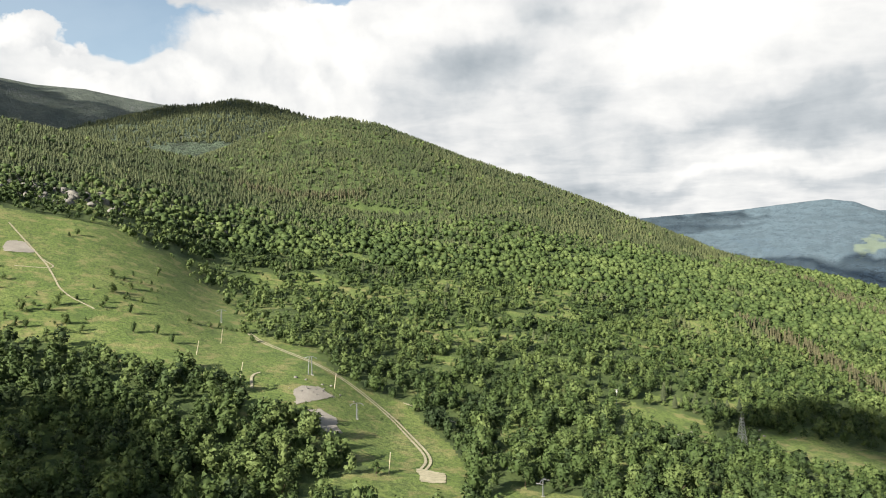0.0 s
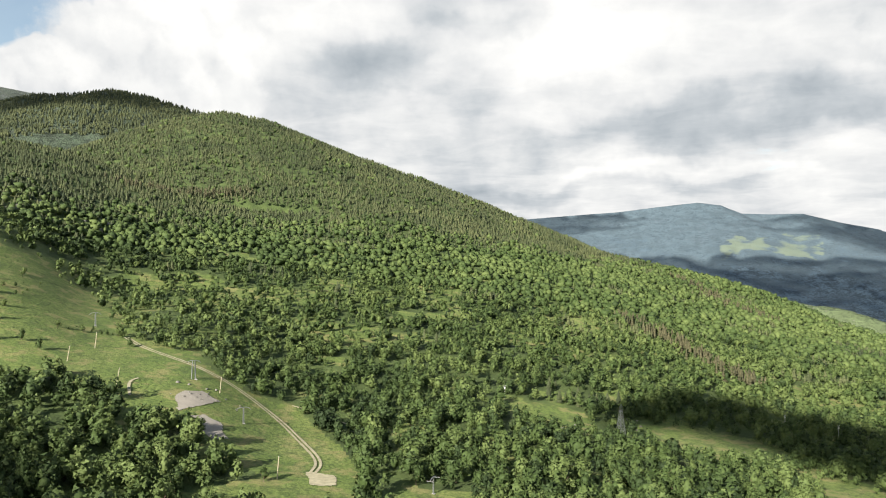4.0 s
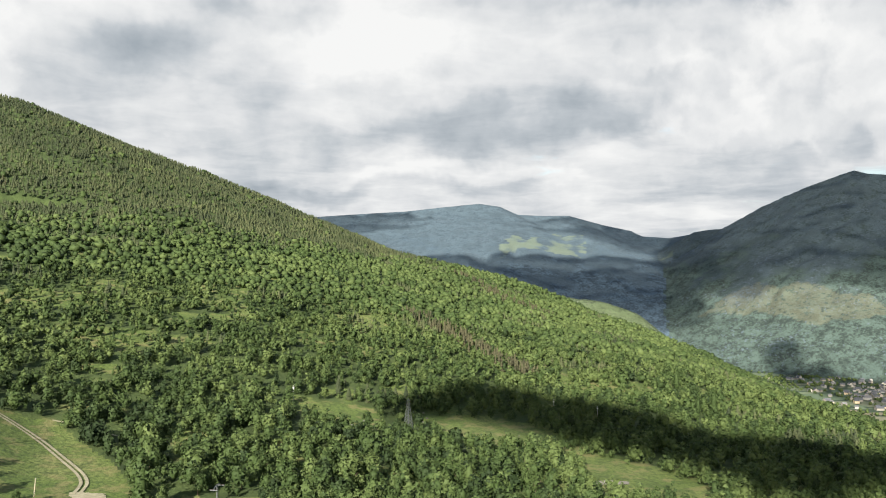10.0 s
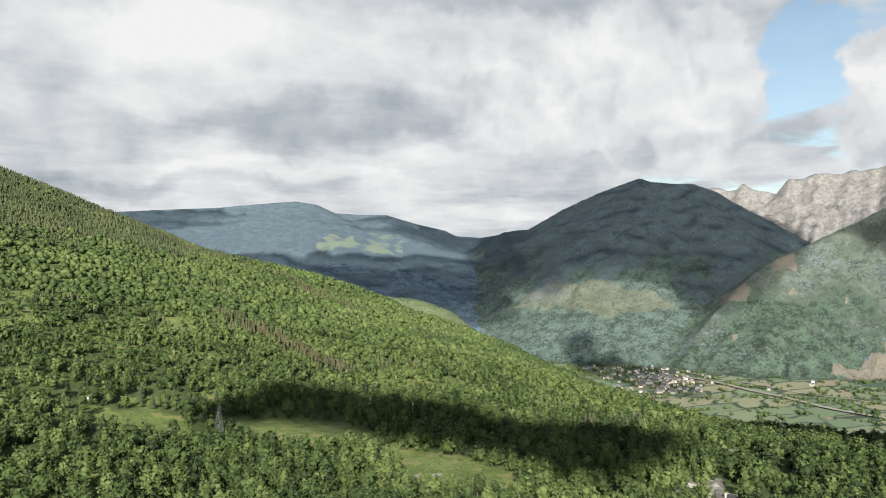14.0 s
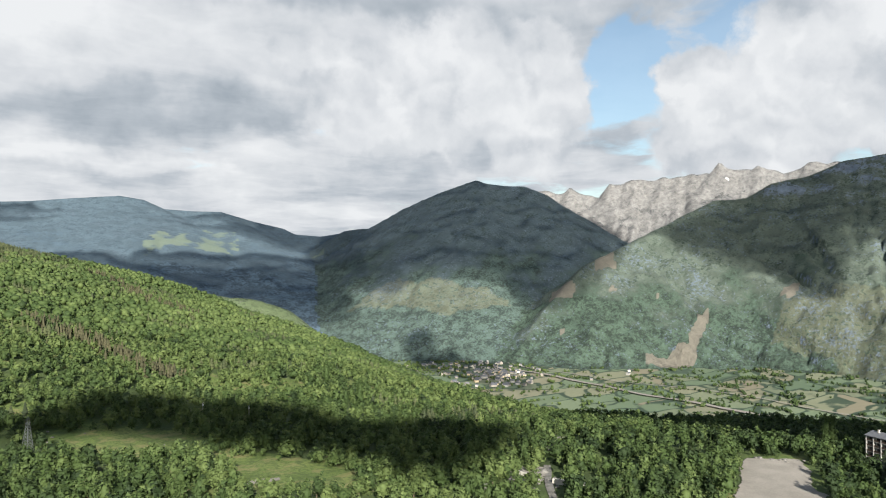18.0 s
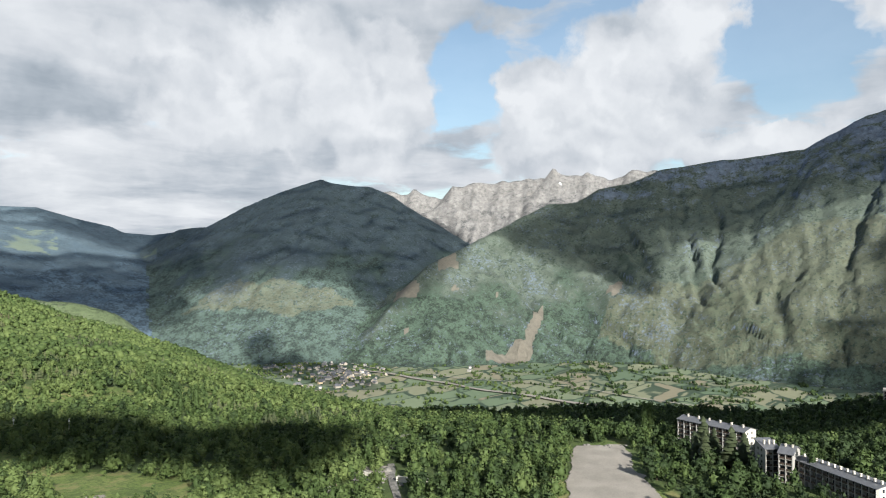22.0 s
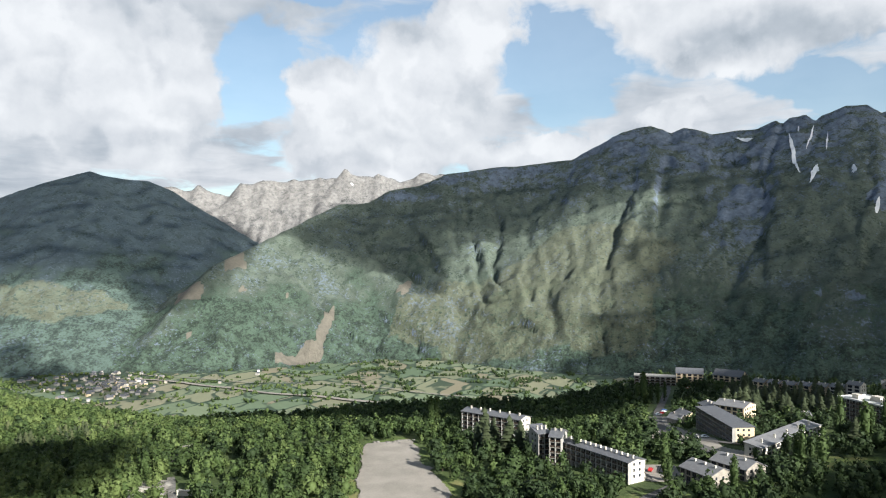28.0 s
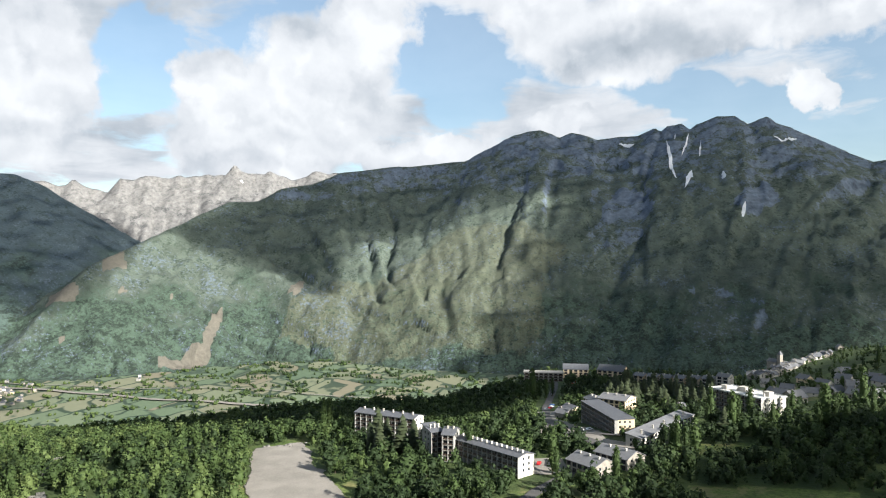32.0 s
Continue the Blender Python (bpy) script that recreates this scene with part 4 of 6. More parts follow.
def cloud(ground_outline, label, seed, thin=0.03, base=2000.0):
    """A flat heap cloud over the place from which it shades a stretch of land: (bearing, distance) all round that stretch."""
    thick = 1.0 if base > 1500 else 0.12
    base = EYE + base
    b, r = np.array(ground_outline, float).T
    x, y = r * np.sin(np.radians(b)), r * np.cos(np.radians(b))
    # a place beyond a crest takes the crest's height
    z = np.array([land(np.linspace(0.55, 1, 60) * u, np.linspace(0.55, 1, 60) * v)[0][None].max(where=np.linspace(0.55, 1, 60) > 0.8, initial=-900) if np.hypot(u, v) > 2950 else height(u, v) for u, v in zip(x, y)])
    up = (base - z) / to_sun.z
    ring = np.stack([x + up * to_sun.x, y + up * to_sun.y], 1)
    lo, hi = ring.min(0) - 150, ring.max(0) + 150
    cell = max(12.0, float((hi - lo).max()) / 130)
    nx, ny = [int(k) + 1 for k in (hi - lo) / cell]
    gx, gy = np.meshgrid(lo[0] + np.arange(nx) * cell, lo[1] + np.arange(ny) * cell, indexing="ij")
    rag = min(130.0, 0.13 * float((hi - lo).min() - 300))
    wx, wy = gx + rag * fbm(gx / rag / 2, gy / rag / 2, 4, seed), gy + rag * fbm(gx / rag / 2 + 5, gy / rag / 2, 4, seed + 3)
    full = inside(wx, wy, ring)
    deep = full.astype(float)
    for k in range(5 if rag > 60 else 1):
        p = np.pad(deep, 1)
        deep = np.minimum(deep, (p[:-2, 1:-1] + p[2:, 1:-1] + p[1:-1, :-2] + p[1:-1, 2:]) / 4)
    top = base + deep * thick * min(1.0, rag / 60) * (120 + 130 * ridged(gx / 200, gy / 200, 3, seed + 7))
    bottom = base - deep * 25 * thick * (1 + fbm(gx / 120, gy / 120, 2, seed))
    i, j = np.meshgrid(np.arange(nx - 1), np.arange(ny - 1), indexing="ij")
    quads = np.stack([i * ny + j, (i + 1) * ny + j, (i + 1) * ny + j + 1, i * ny + j + 1], -1).reshape(-1, 4)
    quads = quads[full.ravel()[quads].all(1)]
    count = nx * ny
    faces = np.concatenate([quads, quads[:, ::-1] + count])
    used, back = np.unique(faces, return_inverse=True)
    co = np.concatenate([np.stack([gx, gy, top], -1).reshape(-1, 3), np.stack([gx, gy, bottom], -1).reshape(-1, 3)])[used]
    mesh = bpy.data.meshes.new("cloud")
    fill(mesh, co, back.reshape(faces.shape))
    # each ray passes the top and the bottom of the cloud
    veil = np.sqrt(np.clip(1 - deep * (1 - thin) / max(float(deep.max()), 1e-6) * 1.25, thin, 1)).ravel()
    mesh.attributes.new("veil", "FLOAT", "POINT").data.foreach_set("value", np.concatenate([veil, veil])[used].astype(np.float32))
    mesh.materials.append(CLOUD_MAT)
    tagged(new("cloud", mesh), label, "cloud", "heap clouds")


NEAR = 650.0  # low clouds over the near ground throw sharper shadows
cloud([(66.5, 3750), (68.5, 3620), (70, 3600), (73, 3480), (77, 3400), (79, 3270), (81, 3250), (83, 3400), (84.5, 3580), (87, 3560), (90, 3600), (93, 3680), (96, 3700), (99, 3700), (99.5, 3560), (98, 3300), (96.5, 3050), (95.5, 2800), (95, 2300), (124, 2300), (128, 4500), (112, 4600), (98, 4600), (84, 4550), (74, 4250)], "long white heap cloud shading the massif's crest", 301, 0.14)
cloud([(43, 4700), (41.5, 4200), (45.8, 3560), (48.6, 3360), (50.4, 3450), (54.9, 3360), (57.6, 3260), (61, 3050), (65, 3250), (68.5, 3850), (68, 4350), (60, 4600), (54, 4650)], "white heap cloud shading the wooded peak", 311, 0.2)
cloud([(20, 3300), (40, 3200), (46, 3300), (46, 4000), (36, 3870), (20, 3800)], "broken heap cloud over the side valley", 331, 0.2)
cloud([(20, 490), (22.5, 525), (25.6, 552), (29.2, 560), (34.9, 568), (39.3, 545), (43.8, 520), (46.4, 496), (49.4, 498), (53, 485), (58, 468), (58, 400), (56, 345), (49, 318), (45.5, 350), (43, 400), (37, 405), (33, 450), (28, 468), (23, 462), (20.5, 455)], "small heap cloud shading the hollow by the clearing", 341, 0.0, NEAR)
cloud([(-40, 2250), (-24, 2300), (-10, 2300), (-8, 2600), (-20, 2700), (-40, 3500)], "heap cloud shading the hills at the head of the valley", 351, 0.12)
cloud([(60, 640), (66, 560), (72, 510), (79, 490), (86, 482), (91, 500), (96, 570), (101, 650), (106, 600), (113, 620), (113, 720), (107, 860), (90, 860), (74, 800), (64, 820)], "small heap cloud shading woods beyond the village", 361, 0.0, NEAR)
cloud([(103, 220), (126, 220), (126, 470), (118, 475), (112, 430), (107, 390), (104, 330)], "small heap cloud shading the lawn below the village", 371, 0.0, NEAR)
cloud([(-37, 250), (-14, 250), (-14, 300), (-18, 340), (-24, 385), (-37, 400)], "small heap cloud shading the wood below the ski slope", 381, 0.1, NEAR)
cloud([(112.5, 650), (114.5, 560), (126, 540), (126, 1400), (109, 1380), (109.5, 830)], "heap cloud shading the old village", 393, 0.1, NEAR)
cloud([(8, 4330), (20, 4330), (28, 4420), (36, 4420), (40, 4300), (46, 4150), (47, 4900), (8, 4900)], "heap cloud shading the flat-topped mountain", 395, 0.25)
cloud([(54, 2700), (57, 2640), (60, 2420), (58.5, 2300), (55, 2380), (51, 2650), (50, 2950), (52, 2950)], "small heap cloud shading the town on the valley floor", 391, 0.1)
cloud([(103, 2350), (126, 2350), (126, 3350), (112, 3300), (106, 2950), (103.5, 2650)], "heap cloud shading the gorge behind the old village", 396, 0.3)


# ---- building kit ----
def box(bm, x0, x1, y0, y1, z0, z1):
    v = [bm.verts.new((x, y, z)) for z in (z0, z1) for x, y in ((x0, y0), (x1, y0), (x1, y1), (x0, y1))]
    for f in ((3, 2, 1, 0), (4, 5, 6, 7), (0, 1, 5, 4), (1, 2, 6, 5), (2, 3, 7, 6), (3, 0, 4, 7)):
        bm.faces.new([v[k] for k in f])


def boxes(*sizes):
    bm = bmesh.new()
    for s in sizes:
        box(bm, *s)
    return bm


def prism(outline, x0, x1):
    """An outline in y and z, drawn out along x."""
    bm = bmesh.new()
    a = [bm.verts.new((x0, y, z)) for y, z in outline]
    b = [bm.verts.new((x1, y, z)) for y, z in outline]
    bm.faces.new(a[::-1]), bm.faces.new(b)
    for k in range(len(a)):
        bm.faces.new((a[k - 1], a[k], b[k], b[k - 1]))
    bmesh.ops.recalc_face_normals(bm, faces=bm.faces)
    return bm


def tube(bm, p, q, r0, r1=None, sides=6):
    """A round bar from p to q."""
    p, q = Vector(p), Vector(q)
    turn = (q - p).to_track_quat("Z", "Y").to_matrix()
    r1 = r0 if r1 is None else r1
    rings = []
    for c, r in ((p, r0), (q, r1)):
        rings.append([bm.verts.new(c + turn @ Vector((r * math.cos(k * 2 * math.pi / sides), r * math.sin(k * 2 * math.pi / sides), 0))) for k in range(sides)])
    for k in range(sides):
        bm.faces.new((rings[0][k - 1], rings[0][k], rings[1][k], rings[1][k - 1]))
    bm.faces.new(rings[0][::-1]), bm.faces.new(rings[1])


def tubes(*bars):
    bm = bmesh.new()
    for b in bars:
        tube(bm, *b)
    return bm


def meshed(name, bm, material):
    mesh = bpy.data.meshes.new(name)
    bm.to_mesh(mesh)
    bm.free()
    mesh.materials.append(material)
    return mesh


def part(name, bm, material, parent, label="", at=(0, 0, 0), turn=0.0):
    """One mesh object under a thing or a part; bm may be a mesh that alike parts share."""
    mesh = bm if isinstance(bm, bpy.types.Mesh) else meshed(name, bm, material)
    ob = new(name, mesh)
    ob.parent = parent
    ob.location, ob.rotation_euler = at, (0, 0, turn)
    return tagged(ob, label)


WALL_WHITE = plain("white_render", (0.44, 0.41, 0.36), 0.85, 0.3, 0.10)
WALL_CREAM = plain("cream_render", (0.50, 0.40, 0.27), 0.85, 0.3, 0.12)
WALL_GREY = plain("grey_concrete", (0.270, 0.262, 0.247), 0.85, 0.3, 0.18)
WALL_STONE = plain("rubble_stone", (0.247, 0.225, 0.195), 0.9, 0.8, 0.35)
SLATE = plain("slate_roofing", (0.098, 0.101, 0.112), 0.6, 0.7, 0.28)
SLATE_PALE = plain("weathered_slate", (0.150, 0.150, 0.157), 0.6, 0.7, 0.22)
WOOD_DARK = plain("dark_stained_wood", (0.053, 0.038, 0.030), 0.7, 1.5, 0.3)
GLASS = plain("window_glass", (0.022, 0.026, 0.034), 0.12, 0.2, 0.2)
ROOF_WHITE = plain("white_roof_sheet", (0.50, 0.50, 0.485), 0.6, 0.25, 0.1)
GRAVEL = surface("pale_gravel", lambda n, p: n.ramp(n.math("ADD", n.math("MULTIPLY", n.noise(p, 0.09, 5), 0.6), n.math("MULTIPLY", n.noise(p, 1.3, 3), 0.4)), [(0.3, (0.17, 0.155, 0.135)), (0.7, (0.29, 0.265, 0.235))]), 0.95)
SOIL = surface("pale_trodden_soil", lambda n, p: n.ramp(n.noise(p, 0.5, 5), [(0.3, (0.22, 0.20, 0.135)), (0.7, (0.36, 0.33, 0.235))]), 0.95)
ASPHALT = plain("worn_asphalt", (0.090, 0.086, 0.083), 0.85, 0.25, 0.25)
ROCK = surface("pale_limestone", lambda n, p: n.ramp(n.noise(p, 0.35, 6, 0.65), [(0.3, (0.075, 0.072, 0.065)), (0.7, (0.21, 0.2, 0.185))]), 0.9, lambda n, p: (n.noise(p, 0.9, 5), 0.6))
STEEL = plain("galvanised_steel", (0.17, 0.18, 0.185), 0.45, 1.0, 0.15, 0.6)
TIMBER = plain("bleached_timber", (0.315, 0.277, 0.203), 0.85, 2.0, 0.25)


def base_at(a, b, depth):
    """Pose of a building whose front runs from a to b in plan and which lies beyond that line; also its length."""
    a, b = Vector(a), Vector(b)
    if Vector((-(b - a).y, (b - a).x)).dot(a + b) < 0:
        a, b = b, a
    run = b - a
    along, into = run.normalized(), Vector((-run.y, run.x)).normalized()
    low = min(height(*(a + along * u * run.length + into * v * depth)) for u in (0, 0.5, 1) for v in (0, 1))
    m = Matrix(((along.x, into.x, 0, a.x), (along.y, into.y, 0, a.y), (0, 0, 1, low - 0.3), (0, 0, 0, 1)))
    corners = [a - along * 3 - into * 8, b + along * 5 - into * 8, b + along * 5 + into * (depth + 3), a - along * 3 + into * (depth + 3)]
    KEEP_CLEAR.append([tuple(c) for c in corners])
    return m, run.length


def thing(name, m, label, category, group=""):
    ob = new(name)
    ob.matrix_world = m
    return tagged(ob, label, category, group)


def roof_parts(home, kind, length, depth, top, material, rise):
    """A roof with its own thickness and eaves."""
    o = 0.6
    if kind == "gable":
        y, t = depth / 2, 0.25
        left = [(-o, top - rise * o / y), (y, top + rise), (y, top + rise + t), (-o, top - rise * o / y + t)]
        part("roof", prism(left, -o, length + o), material, home)
        part("roof", prism([(depth - p, q) for p, q in left], -o, length + o), material, home)
        gable = prism([(0.02, top), (depth - 0.02, top), (y, top + rise - 0.05)], 0.02, length - 0.02)
        return gable
    if kind == "mono":
        part("roof", prism([(-o, top + 0.1), (depth + o, top + rise), (depth + o, top + rise + 0.25), (-o, top + 0.35)], -o, length + o), material, home)
        return prism([(0.02, top), (depth - 0.02, top), (depth - 0.02, top + rise)], 0.02, length - 0.02)
    part("roof", boxes((-o, length + o, -o, depth + o, top, top + 0.35)), material, home)
    for s in ((-o, length + o, -o, -o + 0.25), (-o, length + o, depth + o - 0.25, depth + o), (-o, -o + 0.25, -o + 0.25, depth + o - 0.25), (length + o - 0.25, length + o, -o + 0.25, depth + o - 0.25)):
        part("parapet", boxes((*s, top + 0.35, top + 0.95)), material, home)
    return None


def apartment(name, label, a, b, depth, storeys, bays, wall, roof="gable", roof_mat=None, rise=2.4, loggia=True, chimneys=0, fin_mat=None, level=2.75, end_windows=2, category="apartment building", rail_mat=None, lift=0.0):
    """A block of flats: body, floor slabs, fins between the bays, balconies, windows, roof and chimneys."""
    m, length = base_at(a, b, depth)
    m = m @ Matrix.Translation((0, 0, lift))
    home = thing(name, m, label, category)
    top = storeys * level + 0.6
    deep = 1.7 if loggia else 0.0
    part("wall", boxes((0, length, deep, depth, -6 - lift, top)), wall, home)
    bay = length / bays
    if loggia:
        for k in range(bays + 1):
            x = min(max(k * bay, 0.18), length - 0.18)
            part("fin", boxes((x - 0.18, x + 0.18, -0.25, deep - 0.01, -5, top)), fin_mat or wall, home, "pale wall between two bays")
    pane = meshed("window", boxes((0, bay * 0.6, -0.05, 0.03, 0, 1.9)), GLASS)
    frame_mesh = meshed("window_frame", boxes((-0.1, bay * 0.6 + 0.1, -0.07, 0.02, 1.9, 2.02), (-0.1, 0, -0.07, 0.02, 0, 1.9), (bay * 0.6, bay * 0.6 + 0.1, -0.07, 0.02, 0, 1.9), (bay * 0.28, bay * 0.32, -0.07, 0.02, 0, 1.9)), WOOD_DARK)
    floor_mesh = meshed("balcony", boxes((0.2, bay - 0.2, 0, deep - 0.02, 0, 0.22)), WALL_GREY)
    rail = meshed("railing", boxes((0.2, bay - 0.2, 0.0, 0.08, 0.3, 1.15), (0.2, bay - 0.2, -0.03, 0.11, 1.15, 1.22)), rail_mat or WOOD_DARK)
    for k in range(bays):
        for s in range(storeys):
            z = 0.6 + s * level
            w = part("window", pane, None, home, "", (k * bay + bay * 0.2, deep - 0.02, z + 0.25))
            part("window_frame", frame_mesh, None, w)
            if loggia:
                f = part("balcony", floor_mesh, None, home, "", (k * bay, 0, z))
                part("railing", rail, None, f)
    small = meshed("window", boxes((-0.04, 0.05, 0, 1.1, 0, 1.3)), GLASS)
    for s in range(storeys):
        for w in range(end_windows):
            y = depth * (w + 1) / (end_windows + 1) - 0.55
            part("window", small, None, home, "", (length, y, 1.5 + s * level))
            part("window", small, None, home, "", (-0.01, y, 1.5 + s * level))
    end = roof_parts(home, roof, length, depth, top, roof_mat or SLATE, rise)
    if end:
        part("gable_wall", end, wall, home)
    stack = meshed("chimney", boxes((0, 0.7, 0, 0.9, 0, 1.9), (-0.1, 0.8, -0.1, 1.0, 1.9, 2.05)), WALL_WHITE)
    for k in range(chimneys):
        part("chimney", stack, None, home, "white rendered chimney", ((k + 0.5) * length / chimneys, depth * 0.36, top + rise * 0.55 if roof != "flat" else top + 0.3))
    return home


def chalet(label, at, turn, length=11.0, depth=9.0, walls=5.0, rise=3.0, wall=None, roof_mat=None, category="house", group="chalets of the village", name="chalet", windows=2):
    """A house with a steep slate roof, gable walls, windows, a door and a chimney."""
    z = min(height(at[0] + u, at[1] + v) for u in (-5, 5) for v in (-5, 5)) - 0.4
    m = pose(at[0], at[1], z, 0, 0, turn) @ Matrix.Translation((-length / 2, -depth / 2, 0))
    home = thing(name, m, label, category, group)
    ring = [m @ Vector(c) for c in ((-2, -2, 0), (length + 2, -2, 0), (length + 2, depth + 2, 0), (-2, depth + 2, 0))]
    KEEP_CLEAR.append([(c.x, c.y) for c in ring])
    part("wall", boxes((0, length, 0, depth, -4, walls)), wall or WALL_WHITE, home)
    part("gable_wall", roof_parts(home, "gable", length, depth, walls, roof_mat or SLATE, rise), wall or WALL_WHITE, home)
    pane = meshed("window", boxes((0, 1.1, -0.05, 0.05, 0, 1.3)), GLASS)
    for k in range(windows):
        for y in (0, depth):
            for s in range(int(walls // 2.6)):
                w = part("window", pane, None, home, "", ((k + 0.5) * length / windows - 0.5, y, 1.1 + 2.6 * s))
    side = meshed("window", boxes((-0.05, 0.05, 0, 1.0, 0, 1.3)), GLASS)
    for x in (0, length):
        for y in (depth * 0.25, depth * 0.62):
            part("window", side, None, home, "", (x, y, walls - 1.9))
    part("door", boxes((length * 0.46, length * 0.46 + 1.0, -0.06, 0.03, 0.2, 2.3)), WOOD_DARK, home)
    part("chimney", boxes((length * 0.7, length * 0.7 + 0.7, depth * 0.55, depth * 0.55 + 0.7, walls + rise * 0.6, walls + rise + 1.1)), WALL_STONE, home)
    return home


def drape(name, outline, cell, material, label, category, lift=0.3, ragged=0.25, kind="", seed=0):
    """A sheet of other ground, lying on the land, with a ragged edge."""
    ring = np.array(outline, float)
    lo, hi = ring.min(0) - cell, ring.max(0) + cell
    nx, ny = [int(k) + 2 for k in (hi - lo) / cell]
    gx, gy = np.meshgrid(lo[0] + np.arange(nx) * cell, lo[1] + np.arange(ny) * cell, indexing="ij")
    w = (hi - lo).max() * 0.12 * ragged
    full = inside(gx + w * 3 * fbm(gx / w / 9, gy / w / 9, 4, 200 + seed), gy + w * 3 * fbm(gx / w / 9 + 4, gy / w / 9, 4, 210 + seed), ring)
    i, j = np.meshgrid(np.arange(nx - 1), np.arange(ny - 1), indexing="ij")
    quads = np.stack([i * ny + j, (i + 1) * ny + j, (i + 1) * ny + j + 1, i * ny + j + 1], -1).reshape(-1, 4)
    quads = quads[full.ravel()[quads].sum(1) >= 3]
    used, back = np.unique(quads, return_inverse=True)
    x, y = gx.ravel()[used], gy.ravel()[used]
    z = land(x, y)[0] + lift
    mesh = bpy.data.meshes.new(name)
    fill(mesh, np.stack([x, y, z], 1), back.reshape(quads.shape))
    mesh.polygons.foreach_set("use_smooth", np.ones(len(quads), bool))
    mesh.materials.append(material)
    return tagged(new(name, mesh), label, category, kind=kind)


def strip(name, points, width, material, label, category, lift=0.3, offsets=(0.0,), clear=None, kind="structure", taper=False):
    """A road, track or stream that follows a winding line over the land; offsets give the ruts."""
    pts = np.array(points, float)
    for k in range(3):
        pts = np.concatenate([pts[:1], np.stack([0.75 * pts[:-1] + 0.25 * pts[1:], 0.25 * pts[:-1] + 0.75 * pts[1:]], 1).reshape(-1, 2), pts[-1:]])
    step = np.hypot(*np.diff(pts, axis=0).T)
    run = np.concatenate([[0], np.cumsum(step)])
    s = np.arange(0, run[-1], max(2.0, width * 0.5))
    x, y = np.interp(s, run, pts[:, 0]), np.interp(s, run, pts[:, 1])
    tx, ty = np.gradient(x), np.gradient(y)
    t = np.hypot(tx, ty)
    nx, ny = -ty / t, tx / t
    co, faces, at = [], [], 0
    for o in offsets:
        wide = width * (1 + 0.25 * fbm(s / 9, s * 0 + o, 3, 222))
        if taper:
            wide = wide * (0.2 + 0.8 * np.sin(np.pi * s / run[-1])) * (1 + 0.7 * fbm(s / 25, s * 0 + width, 2, 223))
        for e in (-0.5, 0.0, 0.5):
            px, py = x + nx * (o + e * wide), y + ny * (o + e * wide)
            co.append(np.stack([px, py, land(px, py)[0] + lift], 1))
        k = np.arange(len(s) - 1)
        for e in (0, 1):
            a = at + e * len(s)
            faces.append(np.stack([a + k, a + len(s) + k, a + len(s) + k + 1, a + k + 1], 1)[:, ::-1])
        at += 3 * len(s)
    mesh = bpy.data.meshes.new(name)
    fill(mesh, np.concatenate(co), np.concatenate(faces))
    mesh.materials.append(material)
    if clear:
        w = clear / 2
        for k in range(0, len(s) - 4, 4):
            e = min(k + 4, len(s) - 1)
            KEEP_CLEAR.append([(x[k] + nx[k] * w, y[k] + ny[k] * w), (x[e] + nx[e] * w, y[e] + ny[e] * w), (x[e] - nx[e] * w, y[e] - ny[e] * w), (x[k] - nx[k] * w, y[k] - ny[k] * w)])
    return tagged(new(name, mesh), label, category, kind=kind)


def boulder(at, size, label="pale limestone boulder on the grass", group="boulders", squash=0.7, sink=0.3):
    co, faces = ICO[2]
    co = co * (1 + rng.uniform(-0.38, 0.3, (len(co), 1))) * np.array([size * rng.uniform(0.8, 1.3), size, size * squash])
    mesh = bpy.data.meshes.new("boulder")
    fill(mesh, co, faces)
    mesh.materials.append(ROCK)
    ob = new("boulder", mesh)
    ob.location = (at[0], at[1], height(*at) + size * squash * (1 - sink) * 0.6)
    ob.rotation_euler = (0, 0, rng.uniform(0, 6))
    return tagged(ob, label, "boulder", group)


def polar(b, r):
    return r * math.sin(radians(b)), r * math.cos(radians(b))


# ---- roads, tracks and bare ground ----
LOT = [(399, 103), (408, 92), (414, 78), (392, 70), (352, 60), (320, 46), (290, 38), (272, 44), (280, 74), (310, 84), (340, 90), (372, 98)]
drape("gravel_lot", LOT, 0.7, GRAVEL, "wide bare gravel parking ground among trees", "parking lot", 0.45, 0.12, "structure")
KEEP_CLEAR.append([(404, 106), (420, 78), (392, 66), (350, 55), (312, 38), (240, 24), (240, 70), (298, 86), (340, 93)])
strip("dirt_track", [(-135, 500), (-120, 478), (-80, 447), (-56, 432), (-30, 405), (-15, 366), (-5, 336), (-9, 318)], 1.25, SOIL, "pale two-rut dirt track down the ski slope", "track", 0.35, (-1.15, 1.15), 7)
strip("hill_path", [(-350, 575), (-336, 563), (-294, 525), (-272, 499), (-253, 475), (-225, 462)], 1.3, SOIL, "narrow pale footpath up the green slope", "path", 0.3)
strip("hill_path", [(-300, 500), (-275, 512), (-294, 525)], 1.1, SOIL, "faint side path joining the footpath", "path", 0.3)
strip("side_path", [(10, 400), (2, 408), (-8, 420), (-24, 428)], 1.2, SOIL, "short pale path at the wood's edge", "path", 0.35, (0.0,), 4)
strip("side_path", [(-102, 384), (-108, 404), (-104, 412)], 1.4, SOIL, "short worn path on the ski slope", "path", 0.35)
drape("bare_patch", [(-84, 398), (-72, 410), (-60, 402), (-70, 385), (-76, 372)], 0.6, GRAVEL, "stony bare patch beside the lift pylon", "bare ground", 0.3, 0.5, "structure", 3)
